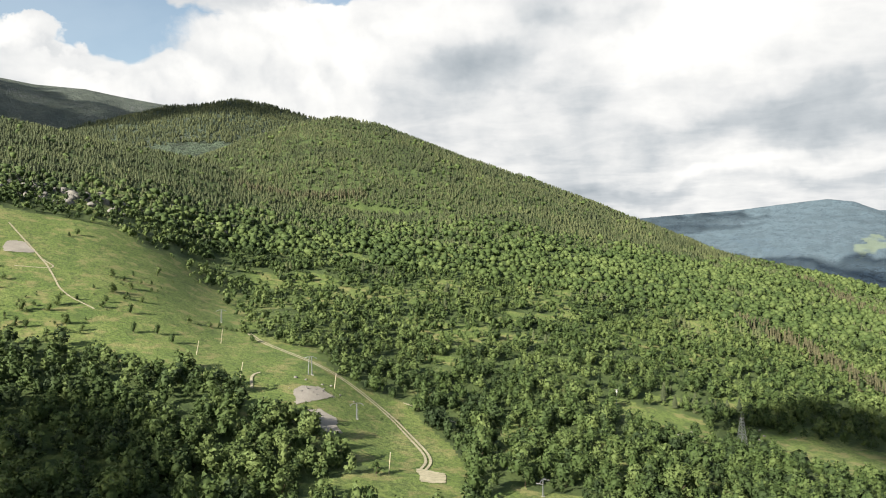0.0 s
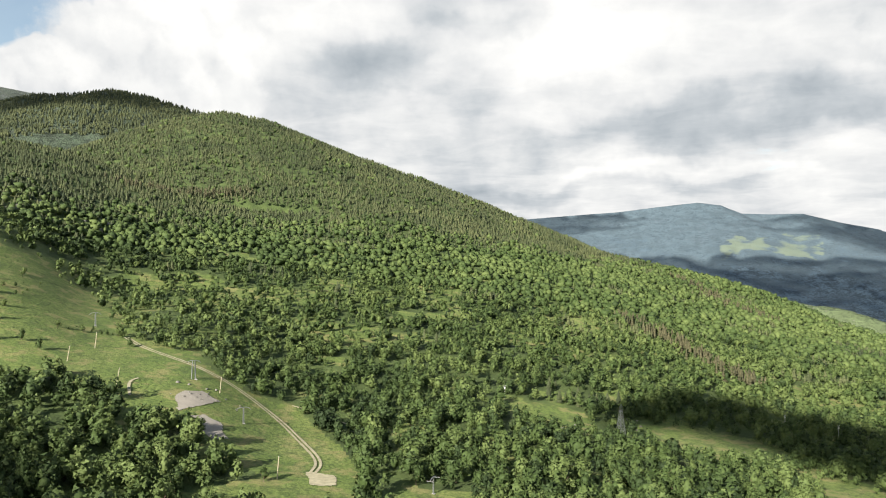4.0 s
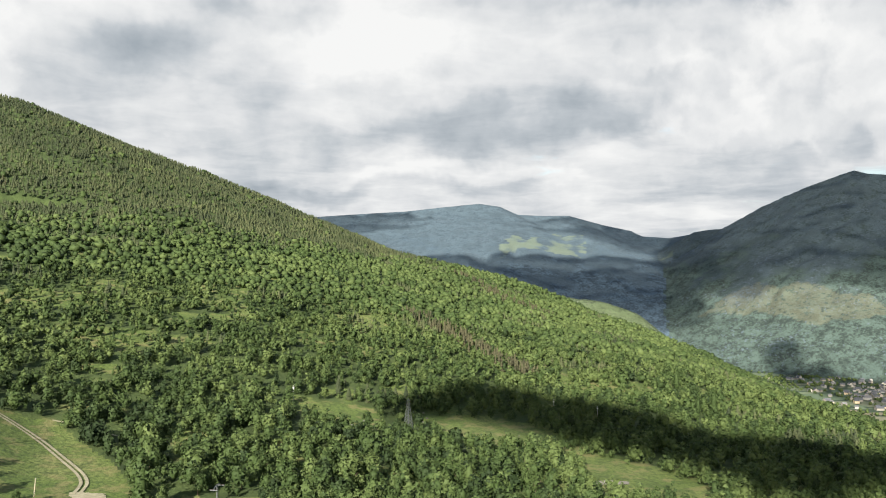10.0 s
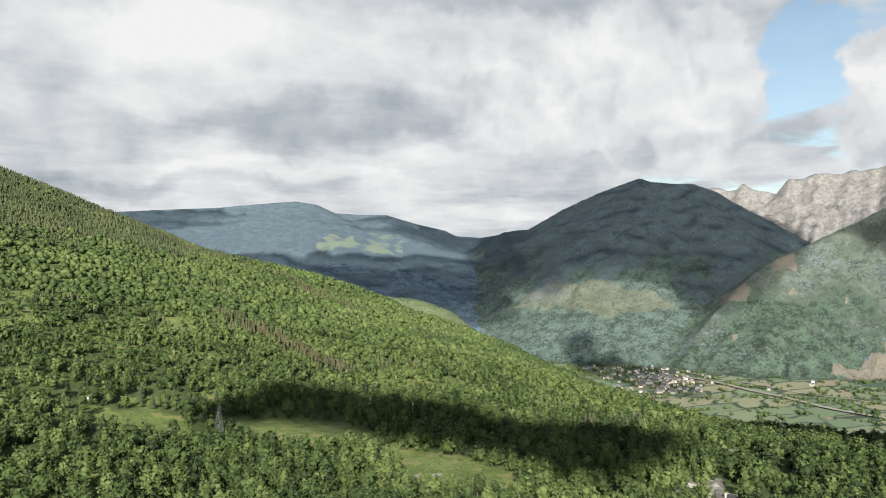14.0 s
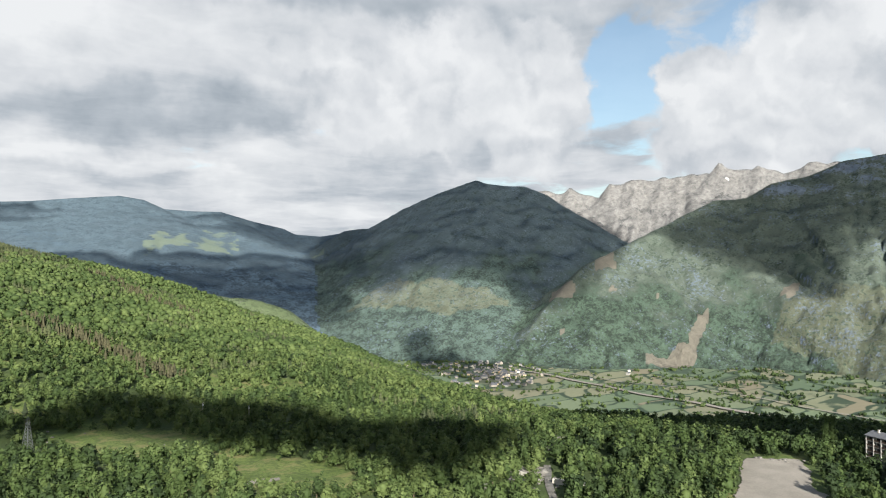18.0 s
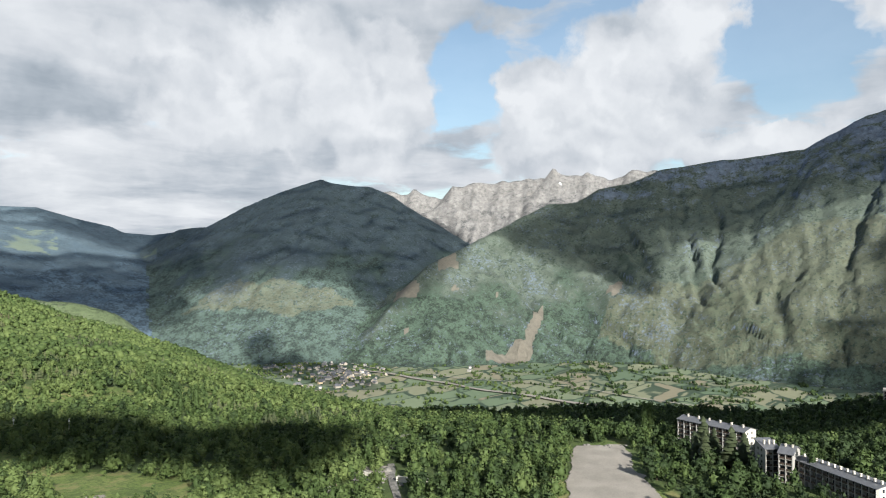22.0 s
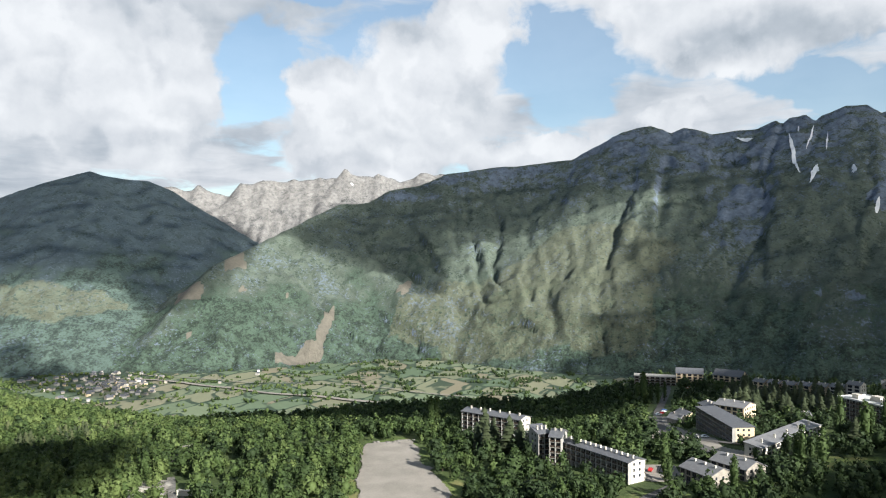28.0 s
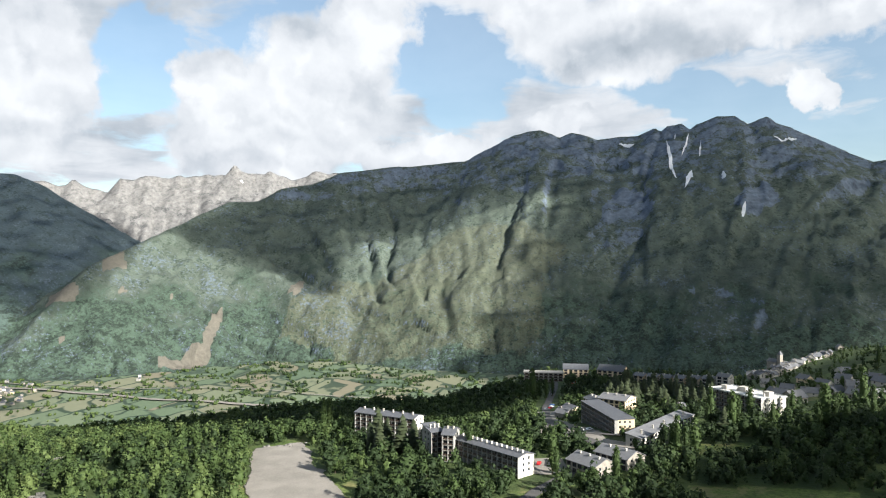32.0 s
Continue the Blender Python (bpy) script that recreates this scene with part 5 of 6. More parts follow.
drape("bare_patch", [(-70, 368), (-62, 374), (-48, 350), (-56, 344)], 0.6, GRAVEL, "bare grey earth below the lift pylon", "bare ground", 0.3, 0.5, "structure", 4)
drape("bare_patch", [(-330, 540), (-318, 546), (-306, 532), (-318, 520)], 0.6, GRAVEL, "bare stony spot on the green slope", "bare ground", 0.3, 0.5, "structure", 5)
drape("bare_patch", [(-12, 322), (2, 318), (4, 306), (-8, 304)], 0.6, SOIL, "trodden bare patch at the track's end", "bare ground", 0.3, 0.6, "structure", 6)
drape("bare_patch", [(204, 276), (222, 268), (218, 262), (203, 268)], 0.6, GRAVEL, "pale stony patch in the clearing", "bare ground", 0.3, 0.5, "structure", 7)
strip("stream_bed", [(328, 182), (318, 176), (300, 166), (280, 152), (262, 140)], 3.6, ROCK, "pale stony bed of a mountain stream", "stream bed", 0.4, (0.0,), 13)
drape("bare_bank", [(296, 192), (318, 190), (322, 176), (300, 170), (288, 178)], 1.5, GRAVEL, "pale eroded bank beside the stream bed", "bank", 0.8, 0.5, "structure", 8)
strip("road", [(760, -118), (723, -117), (640, -98), (552, -80), (470, -72), (431, -74), (400, -84), (378, -96), (362, -92), (352, -68), (318, -40), (280, -22)], 6.5, ASPHALT, "grey asphalt road through the holiday village", "road", 0.5, (0.0,), 19)
strip("road", [(431, -74), (425, -82), (405, -112), (395, -128)], 5, ASPHALT, "short asphalt drive between the buildings", "road", 0.55, (0.0,), 8)
drape("forecourt", [(430, -62), (470, -70), (560, -76), (556, -90), (470, -84), (415, -96), (380, -104), (372, -94), (400, -80)], 1.5, GRAVEL, "sandy forecourt beside the road", "forecourt", 0.35, 0.15, "structure", 9)
KEEP_CLEAR.append([(430, -62), (470, -70), (560, -76), (556, -90), (470, -84), (415, -96), (380, -104), (365, -98), (400, -76)])
KEEP_CLEAR.append([(352, -38), (374, -44), (376, -62), (356, -68), (342, -52)])
drape("forecourt", [(352, -40), (372, -46), (374, -62), (356, -66), (344, -52)], 1.5, GRAVEL, "pale paved yard beside the terrace", "forecourt", 0.35, 0.15, "structure", 10)



def check_dam(a, b, label):
    """A low concrete wall across the stream, with a coping."""
    m, length = base_at(a, b, 1.2)
    home = thing("check_dam", m, label, "dam wall", "check dams")
    part("wall", boxes((0, length, 0, 1.2, -3, 2.6)), DAM_WALL, home)
    part("coping", boxes((-0.15, length + 0.15, -0.12, 1.32, 2.6, 2.85)), DAM_WALL, home)


DAM_WALL = plain("pale_concrete", (0.42, 0.40, 0.35), 0.9, 0.4, 0.2)
check_dam((303, 194), (299, 174), "low pale concrete dam beside the stream bed")
check_dam((299, 163), (302, 146), "low pale concrete dam at the wood's edge")

# ---- snow of the mountains; the river of the valley ----
for k, (points, wide) in enumerate((([(3990, -1262), (3841, -1240), (3760, -1212), (3640, -1205)], 17), ([(3650, -1285), (3549, -1232), (3515, -1204)], 26), ([(3993, -1389), (3901, -1338), (3827, -1295)], 9), ([(4130, -1030), (4100, -1060), (4090, -1110)], 26),
                                    ([(3567, -1412), (3510, -1396)], 26), ([(3775, -1765), (3725, -1795), (3760, -1850), (3800, -1900)], 18), ([(3275, -1400), (3194, -1352)], 14), ([(3910, -1428), (3767, -1368)], 7), ([(4040, -1330), (3960, -1300)], 7))):
    strip("snow_patch", points, wide, SNOW, "old snow lying in a gully of the massif", "snow patch", 4, taper=True)
for k, outline in enumerate(([(4603, 1325), (4399, 1124), (4536, 1269), (4560, 1300)],)):
    drape("snow_patch", outline, 9, SNOW, "snowfield among the pale granite peaks", "snow patch", 7, 0.7, "structure", 50 + k)
strip("river", [(2271, 1404), (2240, 1243), (2180, 1100), (2150, 960), (2060, 840), (2060, 700), (1980, 480), (1960, 200)], 20, GRAVEL, "pale gravel bed of the valley river", "river", 4, (0.0,), 40)
strip("valley_road", [(2390, 1500), (2330, 1380), (2310, 1150), (2260, 980), (2262, 760), (2229, 525), (2158, 420), (2100, 200)], 7, GRAVEL, "pale road along the valley floor", "road", 4, (0.0,), 20)

# ---- the holiday village ----
apartment("apartment_block", "five-storey block with pale fins and a white end wall", (410.4, 15.5), (430, 51), 12, 5, 10, WALL_WHITE, "gable", SLATE, 1.6, True, 6, WALL_GREY, end_windows=2, lift=2.2)
apartment("apartment_block", "stepped block with dark balconies and slate roof", (375.4, 4.6), (378.6, -1.8), 11, 5, 2, WALL_GREY, "mono", SLATE, 2.6, True, 3, lift=0.8)
apartment("apartment_block", "stepped end block with white gable and slate roof", (371.4, -1.0), (369.9, -7.0), 14, 5, 2, WALL_GREY, "gable", SLATE, 2.6, True, 2, WALL_GREY, lift=0.6)
apartment("terraced_block", "long low terrace with many white chimneys and balconies", (376.2, -7.4), (340.7, -37.1), 11, 3, 13, WALL_WHITE, "gable", SLATE, 1.2, True, 13, WALL_GREY, end_windows=2, lift=2.6)
apartment("apartment_block", "four-storey block with rows of balconies beside the road", (471, -93), (414, -101), 12, 4, 12, WALL_CREAM, "mono", SLATE, 0.5, True, 0, WALL_GREY, end_windows=3, lift=3.0)
apartment("hotel", "orange-cream hotel with a slate roof", (508, -112), (496, -128), 20, 4, 5, WALL_CREAM, "gable", SLATE_PALE, 2.6, False, 3, end_windows=6, category="hotel", lift=3.0)
apartment("hotel_wing", "hotel wing with a grey slate roof", (540, -108), (512, -112), 14, 4, 6, WALL_CREAM, "gable", SLATE, 2.0, False, 4, end_windows=2, category="hotel")
apartment("white_terrace", "long white terrace with a grey slate roof", (381, -107), (441, -156), 9, 2, 14, WALL_WHITE, "mono", SLATE_PALE, 1.8, False, 5, end_windows=2, lift=1.0)
FLAT_HOTEL = apartment("flat_roofed_hotel", "wide hotel with a white flat roof and dark loggias", (508, -191), (466, -209), 22, 5, 10, WALL_WHITE, "flat", ROOF_WHITE, 0, True, 4, WALL_GREY, end_windows=5, category="hotel", lift=2.5)
for x, y, w, d, h in ((6, 5, 5, 4, 2.6), (17, 9, 7, 5, 3.0), (28, 5, 4, 6, 2.4), (37, 11, 5, 4, 2.8)):
    part("roof_unit", boxes((x, x + w, y, y + d, 14.6, 14.7 + h), (x - 0.2, x + w + 0.2, y - 0.2, y + d + 0.2, 14.7 + h, 14.9 + h)), WALL_WHITE, FLAT_HOTEL)
apartment("arched_block", "block under a sloping roof with curved end wall", (768, -132), (764, -158), 20, 4, 5, WALL_CREAM, "gable", SLATE, 4.5, False, 0, end_windows=3)
apartment("arched_block", "cream block under a sloping roof with curved end wall", (758, -166), (744, -190), 20, 4, 5, WALL_CREAM, "gable", SLATE, 5.0, False, 0, end_windows=3)
apartment("grey_block", "grey concrete block with tall fins", (752, -88), (746, -128), 14, 5, 8, WALL_GREY, "flat", WALL_GREY, 0, True, 0)
for k in range(7):
    x, y = 690 - 10 * k, -186 - 9.5 * k
    apartment("row_house", "row house with a snow-grey roof among conifers", (x, y), (x - 7.5, y - 7.5), 11, 4 if k == 6 else 3, 2, WALL_WHITE if k > 4 else WALL_CREAM, "gable", SLATE_PALE, 2.4, False, 2, end_windows=2, lift=4.5)
apartment("slate_roofed_block", "low block with wide slate roof and dormers", (352, -62), (336, -72), 16, 2, 5, WALL_STONE, "gable", SLATE_PALE, 3.2, False, 3, end_windows=3)
apartment("slate_roofed_block", "low block with wide slate roof beside the road", (362, -78), (346, -90), 14, 2, 5, WALL_STONE, "gable", SLATE_PALE, 3.0, False, 2, end_windows=3)
chalet("small grey shed with a dark sheet roof", (322, 6), 65, 7, 6, 3.2, 1.4, WALL_GREY, SLATE, "shed", "", "shed", 1)
chalet("cream chalet with a slate gable roof", (522, -96), 20, 14, 11, 6, 3, WALL_CREAM, SLATE_PALE)
chalet("small stone chalet with a slate roof", (508, -88), 40, 10, 9, 5, 3, WALL_STONE, SLATE_PALE)
chalet("small white house with a pale roof", (512, -171), 130, 9, 8, 5.5, 2.4, WALL_WHITE, SLATE_PALE)
chalet("long white garage with a flat gable", (532, -156), 140, 15, 6, 3, 0.8, WALL_WHITE, SLATE_PALE, "garage", "", "garage", 3)
for b, r, turn, big, wall in ((112.2, 640, 30, 1.0, WALL_WHITE), (113.6, 640, 120, 0.9, WALL_CREAM), (115.3, 610, 25, 1.3, WALL_STONE), (116.3, 600, 115, 1.25, WALL_STONE), (117.3, 640, 60, 1.0, WALL_WHITE), (118.2, 700, 20, 1.1, WALL_WHITE), (118.9, 640, 110, 1.0, WALL_STONE), (119.5, 720, 30, 1.1, WALL_WHITE), (120.2, 640, 70, 1.2, WALL_STONE), (121.2, 690, 35, 1.1, WALL_STONE), (121.4, 570, 110, 1.0, WALL_WHITE), (120.4, 585, 30, 1.2, WALL_STONE), (119.4, 800, 100, 1.1, WALL_WHITE), (117.0, 770, 20, 1.0, WALL_CREAM), (114.6, 740, 80, 1.0, WALL_WHITE), (121.8, 640, 15, 1.1, WALL_WHITE), (115.9, 690, 50, 0.9, WALL_WHITE)):
    chalet("chalet with a steep slate roof", polar(b, r), turn, 12 * big, 9.5 * big, 5.2 * big, 3.6 * big, wall, SLATE_PALE)
for k in range(84):
    b, r = rng.uniform(113.4, 119.4), rng.uniform(830, 1190)
    b = min(b, 113.6 + (r - 800) / 60)
    chalet("old stone house with a slate roof", polar(b, r), rng.uniform(0, 180), rng.uniform(8, 12), rng.uniform(7, 9), rng.uniform(5, 7.5), rng.uniform(2.4, 3.6), WALL_STONE if k % 3 else WALL_WHITE, SLATE if k % 2 else SLATE_PALE, "house", "old village houses", "old_house", 1)


def church():
    x, y = polar(115.6, 1010)
    home = thing("church", pose(x, y, height(x, y) - 0.5, 0, 0, 20), "stone church with a square bell tower", "church")
    part("tower", boxes((0, 5, 0, 5, -3, 17)), WALL_STONE, home)
    bm = bmesh.new()
    tip = bm.verts.new((2.5, 2.5, 22))
    ring = [bm.verts.new(c) for c in ((-0.4, -0.4, 17), (5.4, -0.4, 17), (5.4, 5.4, 17), (-0.4, 5.4, 17))]
    for k in range(4):
        bm.faces.new((ring[k - 1], ring[k], tip))
    bm.faces.new(ring[::-1])
    part("spire", bm, SLATE, home)
    part("nave", boxes((5, 20, -2, 7, -3, 7)), WALL_STONE, home)
    part("roof", prism([(-2.5, 7), (7.5, 7), (2.5, 11)], 5, 20.5), SLATE, home)
    for z in (11, 14):
        part("belfry_opening", boxes((1.8, 3.2, -0.05, 0.05, z, z + 2)), GLASS, home)


church()

# the town on the valley floor
for k in range(190):
    if k < 110:
        b, r = rng.normal(56.6, 1.7), rng.normal(2560, 120)
    elif k < 160:
        b, r = rng.normal(54.0, 2.2), rng.normal(2850, 130)
    else:
        b, r = rng.uniform(47, 68), rng.uniform(2350, 3250)
    x, y = polar(b, r)
    if land(np.array([x]), np.array([y]))[1][0] != 1:
        continue
    big = rng.uniform(0.8, 1.4) if k % 12 else 1.9
    home = thing("town_house", pose(x, y, height(x, y) - 0.5, 0, 0, rng.uniform(0, 180)), "town house with a dark slate roof on the valley floor", "house", "valley town houses")
    wall = (WALL_STONE, WALL_CREAM, WALL_STONE, WALL_GREY, WALL_STONE, WALL_GREY, WALL_STONE, WALL_STONE, WALL_WHITE)[k % 9]
    L, D, H = 11 * big, 8 * big, rng.uniform(4.5, 8)
    part("wall", boxes((0, L, 0, D, -2, H)), wall, home)
    part("gable_wall", roof_parts(home, "gable", L, D, H, SLATE if k % 7 else SLATE_PALE, 2.8 * big), wall, home)


# ---- lift pylons, poles and the power line ----
def lift_pylon(at, turn, tall, legs, label):
    """A chairlift pylon: legs, cross arm, sheave trains on its ends and a ladder."""
    home = thing("lift_pylon", pose(at[0], at[1], height(*at) - 0.3, 0, 0, turn), label, "ski lift pylon", "ski lift pylons")
    for k in range(legs):
        x = (k - (legs - 1) / 2) * 2.2
        part("leg", tubes(((x, 0, 0), (x * 0.6, 0, tall), 0.34, 0.24, 8)), STEEL, home)
        part("footing", boxes((x - 0.8, x + 0.8, -0.8, 0.8, -0.6, 0.35)), WALL_GREY, home)
    arm = [(-3.4, 0, tall - 0.5), (-1.8, 0, tall + 0.25), (0, 0, tall + 0.35), (1.8, 0, tall + 0.25), (3.4, 0, tall - 0.5)]
    part("cross_arm", tubes(*[(arm[k], arm[k + 1], 0.2) for k in range(4)]), STEEL, home)
    for x in (-3.4, 3.4):
        train = part("sheave_train", boxes((x - 0.12, x + 0.12, -1.6, 1.6, tall - 0.85, tall - 0.55)), STEEL, home)
        for y in (-1.3, -0.45, 0.45, 1.3):
            part("sheave", tubes(((x - 0.1, y, tall - 0.55), (x + 0.1, y, tall - 0.55), 0.24, 0.24, 10)), WOOD_DARK, train)
    part("ladder", tubes(((0.45, -0.3, 0.3), (0.35, -0.3, tall), 0.04), ((0.75, -0.3, 0.3), (0.65, -0.3, tall), 0.04), *[((0.45, -0.3, 0.6 + 0.5 * k), (0.75, -0.3, 0.6 + 0.5 * k), 0.03, 0.03, 4) for k in range(int(tall * 2) - 1)]), STEEL, home)


def timber_pole(at, tall, lean, label):
    home = thing("timber_pole", pose(at[0], at[1], height(*at) - 0.2, 0, lean, 0), label, "pole", "timber poles")
    part("post", tubes(((0, 0, 0), (0, 0, tall), 0.22, 0.17, 8)), TIMBER, home)
    part("cap", tubes(((0, 0, tall), (0, 0, tall + 0.12), 0.24, 0.2, 8)), STEEL, home)
    part("collar", tubes(((0, 0, tall * 0.45), (0, 0, tall * 0.45 + 0.2), 0.23, 0.23, 8)), STEEL, home)


def lattice_tower(at, tall):
    """A power-line tower of angle bars."""
    home = thing("power_tower", pose(at[0], at[1], height(*at) - 0.3, 0, 0, 25), "grey lattice steel power tower beside the clearing", "power tower")
    foot, head = 2.1, 0.55
    for sx in (-1, 1):
        for sy in (-1, 1):
            part("leg", tubes(((sx * foot, sy * foot, 0), (sx * head, sy * head, tall * 0.82), 0.17, 0.12, 4), ((sx * head, sy * head, tall * 0.82), (sx * 0.25, sy * 0.25, tall), 0.12, 0.09, 4)), STEEL, home)
    for k in range(9):
        z0, z1 = tall * 0.82 * k / 9, tall * 0.82 * (k + 1) / 9
        w0, w1 = [foot + (head - foot) * z / (tall * 0.82) for z in (z0, z1)]
        bars = []
        for s in (-1, 1):
            bars += [((-w0, s * w0, z0), (w1, s * w1, z1), 0.08, 0.08, 4), ((w0, s * w0, z0), (-w1, s * w1, z1), 0.08, 0.08, 4), ((s * w0, -w0, z0), (s * w1, w1, z1), 0.08, 0.08, 4), ((s * w0, w0, z0), (s * w1, -w1, z1), 0.08, 0.08, 4)]
        part("bracing", tubes(*bars), STEEL, home)
    for z, w in ((tall * 0.8, 1.9), (tall * 0.9, 1.7)):
        arm = part("cross_arm", tubes(((-w, 0, z), (w, 0, z), 0.11, 0.11, 4), ((-w, 0, z), (0, 0, z + 0.9), 0.07, 0.07, 4), ((w, 0, z), (0, 0, z + 0.9), 0.07, 0.07, 4)), STEEL, home)
        for x in (-w, w):
            part("insulator", tubes(((x, 0, z - 0.9), (x, 0, z - 0.1), 0.12, 0.12, 6)), WOOD_DARK, arm)
    return home


def line_pole(at, tall, label):
    home = thing("power_pole", pose(at[0], at[1], height(*at) - 0.3, 0, 0, 30), label, "power pole", "power poles")
    part("post", tubes(((0, 0, 0), (0, 0, tall), 0.24, 0.16, 8)), WALL_GREY, home)
    arm = part("cross_arm", boxes((-1.2, 1.2, -0.1, 0.1, tall - 0.7, tall - 0.5)), STEEL, home)
    for x in (-1.1, 0, 1.1):
        part("insulator", tubes(((x, 0, tall - 0.5), (x, 0, tall - 0.1), 0.09, 0.09, 6)), ROOF_WHITE, arm)
    part("box", boxes((-0.35, 0.35, -0.4, 0.4, tall - 2.2, tall - 1.2)), ROOF_WHITE, home)


lift_pylon((-78, 423), 12, 10.5, 2, "twin-legged steel lift pylon on the ski slope")
lift_pylon((-45, 377), 20, 8.2, 1, "single steel lift pylon with a cross arm")
lift_pylon((42, 299), 60, 7.0, 1, "steel lift pylon at the wood's edge")
lift_pylon((-161, 520), 12, 9.0, 1, "steel lift pylon further up the slope")
timber_pole((-23, 311), 9.5, 4, "tall leaning timber pole beside the track")
timber_pole((-112, 397), 9.0, 9, "leaning bleached timber pole on the slope")
timber_pole((-146, 425), 8.6, 9, "leaning bleached timber pole on the slope")
timber_pole((-143, 462), 9.8, 6, "leaning timber pole at the slope's edge")
timber_pole((-62, 412), 9.0, 6, "thin timber pole beside the dirt track")
lattice_tower((172, 412), 19.0)
line_pole((112, 461), 10.5, "power pole with a white box above the clearing")
line_pole((280, 412), 12.5, "concrete power pole among the shaded trees")
line_pole((304, 395), 11.0, "concrete power pole in the shaded hollow")
line_pole((402, -80), 8.0, "street lamp post beside the forecourt")

PAINTS = [plain("car_paint_" + n, c, 0.25, 0.3, 0.04) for n, c in (("white", (0.8, 0.8, 0.8)), ("red", (0.4, 0.03, 0.03)), ("silver", (0.45, 0.46, 0.48)), ("blue", (0.05, 0.09, 0.2)))]
RUBBER = plain("tyre_rubber", (0.02, 0.02, 0.02), 0.9)


def car(at, turn, paint, label, van=False):
    home = thing("van" if van else "car", pose(at[0], at[1], height(*at) + 0.45, 0, 0, turn), label, "car", "parked cars")
    side = [(-2.1, 0.3), (-2.1, 0.85), (-1.2, 0.95), (-0.7, 1.5), (1.2, 1.5), (1.9, 0.95), (2.1, 0.9), (2.1, 0.3)] if not van else [(-2.3, 0.3), (-2.3, 1.1), (-1.6, 2.0), (2.3, 2.05), (2.3, 0.3)]
    part("body", prism(side, -0.85, 0.85), paint, home)
    part("windscreen", boxes((-0.75, 0.75, -1.15, -0.75, 0.98, 1.4)), GLASS, home)
    for x in (-0.87, 0.85):
        part("side_window", boxes((x, x + 0.02, -0.6, 1.2, 1.0, 1.4)), GLASS, home)
    for x in (-0.9, 0.7):
        for y in (-1.35, 1.35):
            w = part("wheel", tubes(((x, y, 0.33), (x + 0.2, y, 0.33), 0.33, 0.33, 10)), RUBBER, home)
            part("rim", tubes(((x - 0.01, y, 0.33), (x + 0.21, y, 0.33), 0.18, 0.18, 8)), STEEL, w)


car((362, -50), 70, PAINTS[1], "red parked car in the paved yard")
car((366, -58), 100, PAINTS[0], "white parked van in the paved yard", True)
car((432, -90), 15, PAINTS[0], "white car parked beside the balcony block")
for k, (x, y, t) in enumerate(((566, -84, 20), (572, -88, 30), (580, -90, 25), (590, -92, 20), (700, -128, 60), (708, -131, 60), (716, -133, 60), (345, -74, 40), (352, -76, 40), (724, -136, 60))):
    car((x, y), t, PAINTS[k % 4], "parked car on the edge of the road")

# ---- rocks ----
for k in range(90):
    b, r = rng.uniform(-33, -24), rng.uniform(760, 850)
    boulder(polar(b, r + (b + 28) * 4), rng.uniform(1.5, 5.5), "pale limestone crag above the green slope", "limestone crags", rng.uniform(0.5, 1.3), 0.9)
for k in range(30):
    b, r = rng.uniform(-26, -14), rng.uniform(820, 960)
    boulder(polar(b, r), rng.uniform(1.5, 4), "pale limestone outcrop among the trees", "limestone crags", rng.uniform(0.5, 0.9), 0.8)
for k in range(26):
    boulder((300 + rng.normal(0, 16), 172 + rng.normal(0, 9)), rng.uniform(0.8, 2.6), "pale boulder in the stream bed", "stream boulders")
for k in range(14):
    boulder((372 + rng.normal(0, 10), 197 + rng.normal(0, 6)), rng.uniform(1.5, 4), "pale eroded rock of the stream bank", "stream boulders")
for k in range(26):
    boulder((rng.uniform(120, 245), rng.uniform(365, 450)), rng.uniform(0.4, 1.1), "pale boulder on the grass of the clearing", "clearing boulders", 0.6)
for k in range(18):
    boulder((-74 + rng.normal(0, 8), 402 + rng.normal(0, 7)), rng.uniform(0.4, 1.2), "loose stone on the bare patch", "slope stones", 0.6)
for k in range(9):
    boulder((407 + rng.normal(0, 4), 97 - 2.4 * k + rng.normal(0, 1)), rng.uniform(0.6, 1.4), "boulder at the gravel ground's edge", "lot boulders", 0.6)


# ---- single trees ----
def tree_proto(kind, tall, wide, label, k):
    """A tree with its trunk, limbs and crown, kept as the pattern for its copies."""
    home = new("tree" if kind == "broadleaf" else kind)
    tagged(home, label, "tree", kind + " trees")
    co, faces = CROWNS[kind][2][k]
    mesh = bpy.data.meshes.new("crown")
    fill(mesh, co * np.array([tall * wide, tall * wide, tall]), faces)
    mesh.attributes.new("tint", "FLOAT", "POINT").data.foreach_set("value", np.full(len(co), (0.02 if kind == "conifer" else 0.25) + 0.1 * k, np.float32))
    mesh.materials.append(LEAF_MATS[kind])
    c = new("crown", mesh)
    c.parent = home
    bars = [((0, 0, -0.8), (0, 0, tall * 0.45), 0.02 * tall + 0.05, 0.012 * tall, 6)]
    for j in range(4 if kind == "broadleaf" else 0):
        a = j * 1.6 + k
        bars.append(((0, 0, tall * (0.2 + 0.05 * j)), (0.2 * tall * math.cos(a), 0.2 * tall * math.sin(a), tall * (0.45 + 0.05 * j)), 0.01 * tall, 0.005 * tall, 5))
    part("trunk", tubes(*bars), BARK, home)
    return home


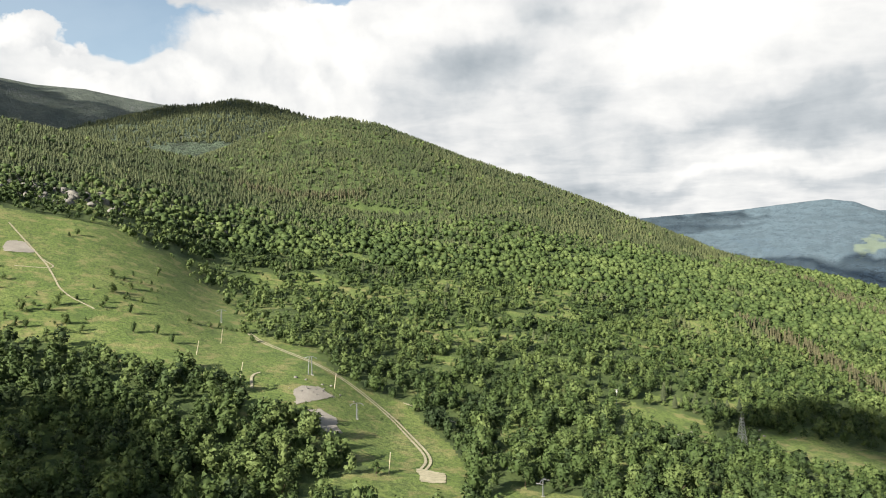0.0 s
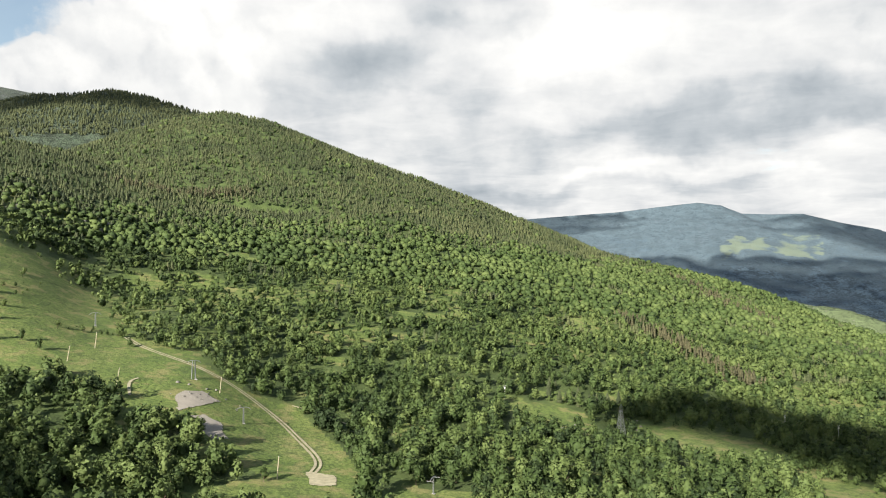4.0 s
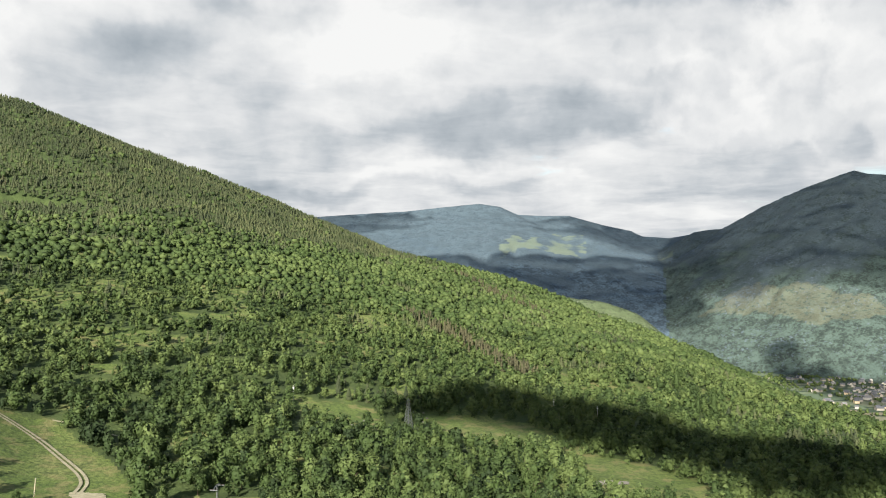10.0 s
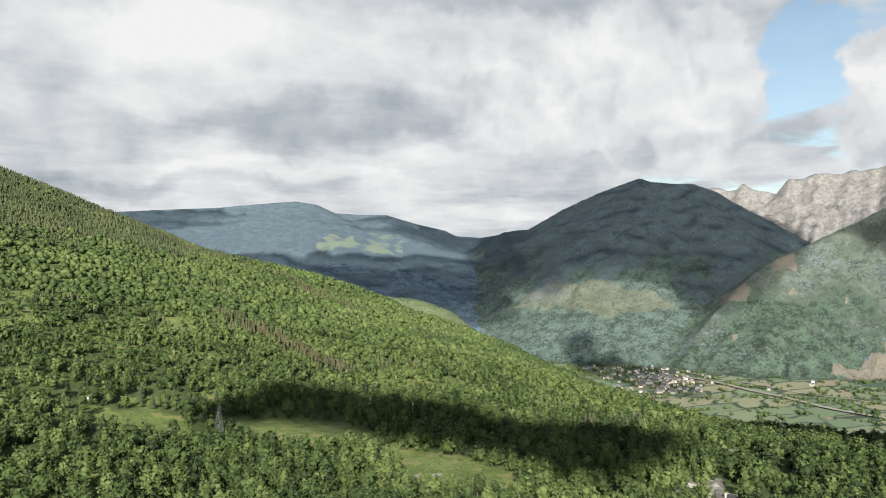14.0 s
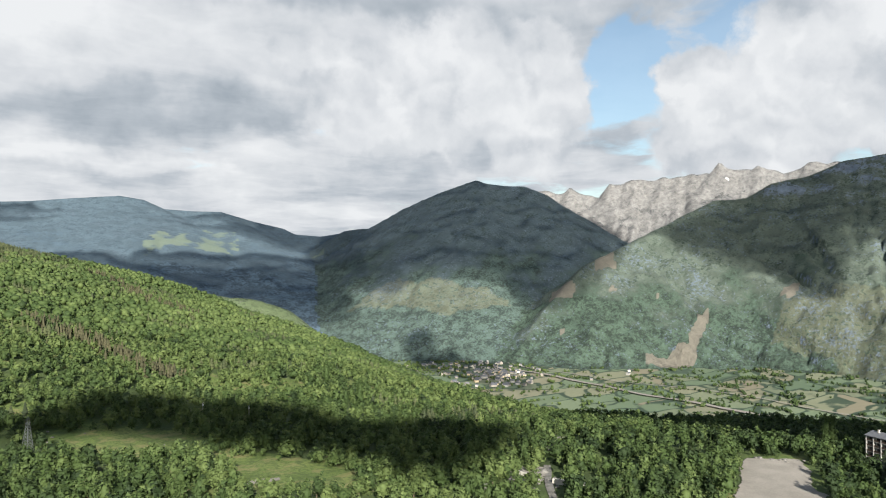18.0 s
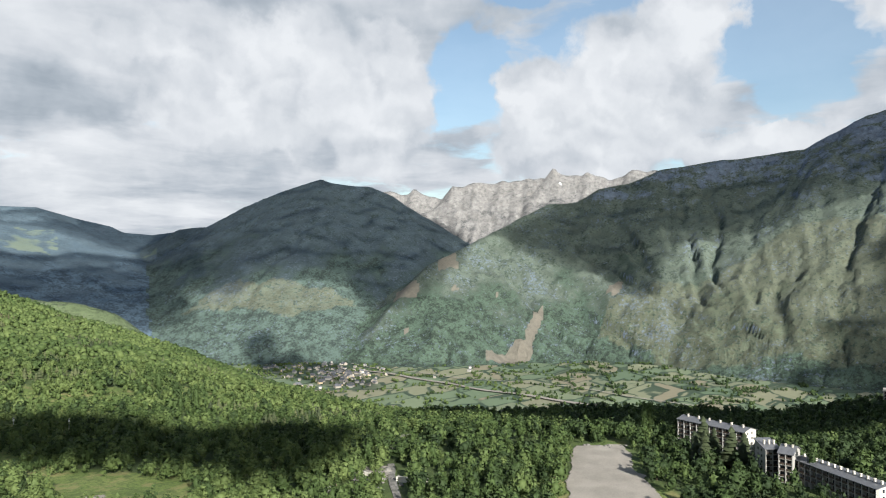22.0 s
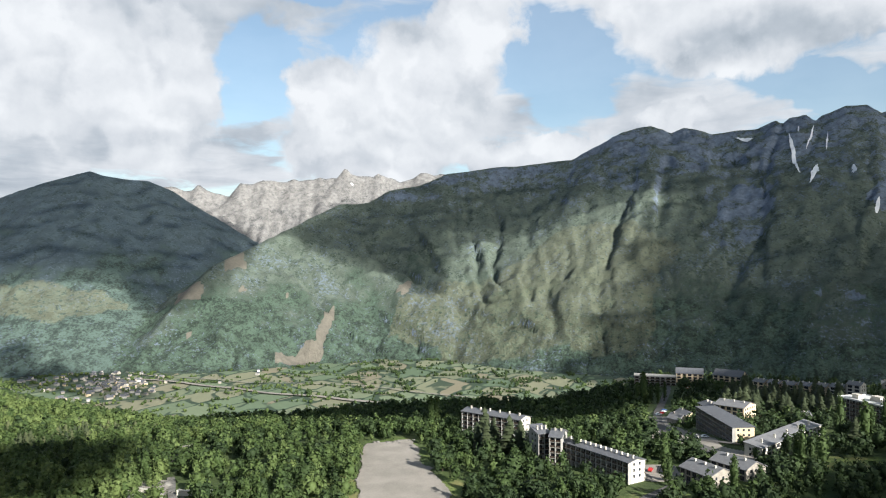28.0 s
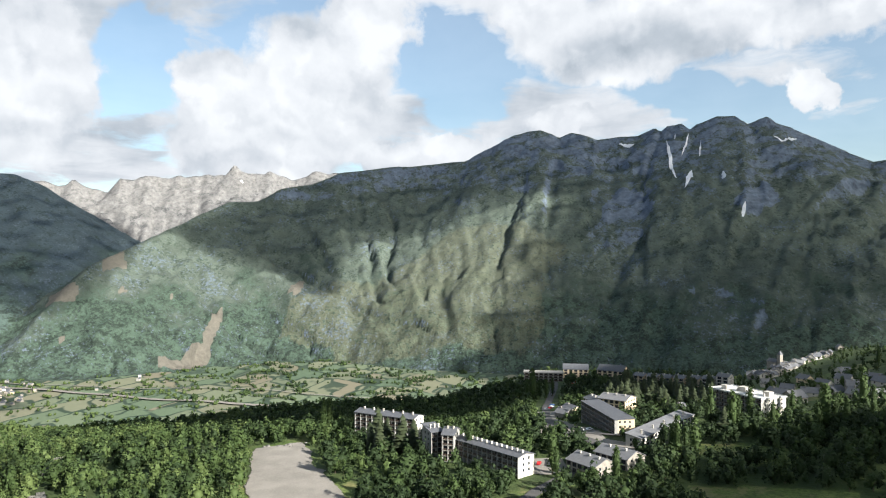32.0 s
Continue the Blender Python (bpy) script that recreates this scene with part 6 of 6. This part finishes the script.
def plant_single():
    protos = [tree_proto("broadleaf", 8.5 + k, 1.0 + 0.06 * k, "leafy green broadleaf tree", k) for k in range(7)]
    first = set()
    x, y = scatter(262, 356, -36, 125, 9.0)
    keep = wooded(x, y)
    x, y = x[keep], y[keep]
    chosen = list(zip(x, y))[:230]
    for px, py in chosen:
        # past bearing 62 only the darker tints, with the village trees' shade in them
        p = protos[rng.integers(0, 7) if math.atan2(px, py) < radians(62) else rng.integers(0, 3)]
        s = rng.uniform(0.6, 1.2)
        m = pose(px, py, height(px, py) - 0.2, 0, 0, rng.uniform(0, 360)) @ Matrix.Scale(s, 4)
        place_tree(p, m, first)
    poplars = [tree_proto("poplar", 15 + 2 * k, 1.0 + 0.1 * k, "tall narrow poplar with dense foliage", k) for k in range(3)]
    spots = [polar(b, r) for b, r in ((99.2, 345), (98.9, 352), (108.3, 380), (108.9, 386), (107.9, 384), (109.6, 378), (110.5, 450), (110.7, 458), (112.2, 440), (112.6, 447), (117.8, 430), (118.3, 436), (118.9, 440), (119.6, 432), (97.4, 640), (97.9, 650), (98.4, 646), (96.9, 655), (98.9, 660), (121.5, 800), (2.6, 288), (-21.5, 300), (80.8, 470), (81.2, 476), (92.3, 372), (103.8, 335), (97.3, 660), (114.9, 470), (116.2, 520), (43.5, 660), (45.0, 560), (46.1, 566), (120.6, 500), (121.2, 470), (113.4, 495))]
    for k, (px, py) in enumerate(spots):
        m = pose(px, py, height(px, py) - 0.2, 0, 0, k * 47) @ Matrix.Scale(rng.uniform(1.0, 1.5), 4)
        place_tree(poplars[k % 3], m, first)
    firs = [tree_proto("conifer", 12 + 2 * k, 1.1, "dark pointed fir tree", k) for k in range(3)]
    for k in range(125):
        b, r = (rng.uniform(103, 111), rng.uniform(565, 690)) if k < 100 else (rng.uniform(84, 92), rng.uniform(385, 420)) if k < 118 else (rng.uniform(98, 120), rng.uniform(360, 560))
        px, py = polar(b, r)
        if not wooded(np.array([px]), np.array([py]))[0]:
            continue
        m = pose(px, py, height(px, py) - 0.2, 0, 0, k * 31) @ Matrix.Scale(rng.uniform(0.9, 1.4), 4)
        place_tree(firs[k % 3], m, first)
    # bushes and small trees standing alone on the ski slope
    for k in range(900):
        px, py = rng.uniform(-400, -60), rng.uniform(330, 620)
        if not inside(np.array([px]), np.array([py]), SKI_SLOPE)[0] or fbm(np.array([px / 38]), np.array([py / 38]), 3, 7)[0] < 0.08 + 0.3 * (py < 470) * (px > -150):
            continue
        m = pose(px, py, height(px, py) - 0.3, 0, 0, k * 31) @ Matrix.Scale(0.14 + 0.5 * rng.uniform() ** 2, 4)
        place_tree(protos[k % 7], m, first)
    for px, py in ((-28, 306), (-44, 312), (-52, 318), (-190, 440), (-178, 446), (-165, 436), (-205, 470)):
        place_tree(protos[1], pose(px, py, height(px, py) - 0.3, 0, 0, px) @ Matrix.Scale(0.8, 4), first)
    for p in protos + poplars + firs:
        if p.name not in first:
            for o in (p, *p.children_recursive):
                bpy.data.objects.remove(o)


def place_tree(p, m, first):
    """The pattern itself stands at its first place, copies at the others."""
    if p.name in first:
        o = copy_thing(p, m)
        o.scale = m.to_scale()
    else:
        p.matrix_world = m
        first.add(p.name)


plant_single()
plant()
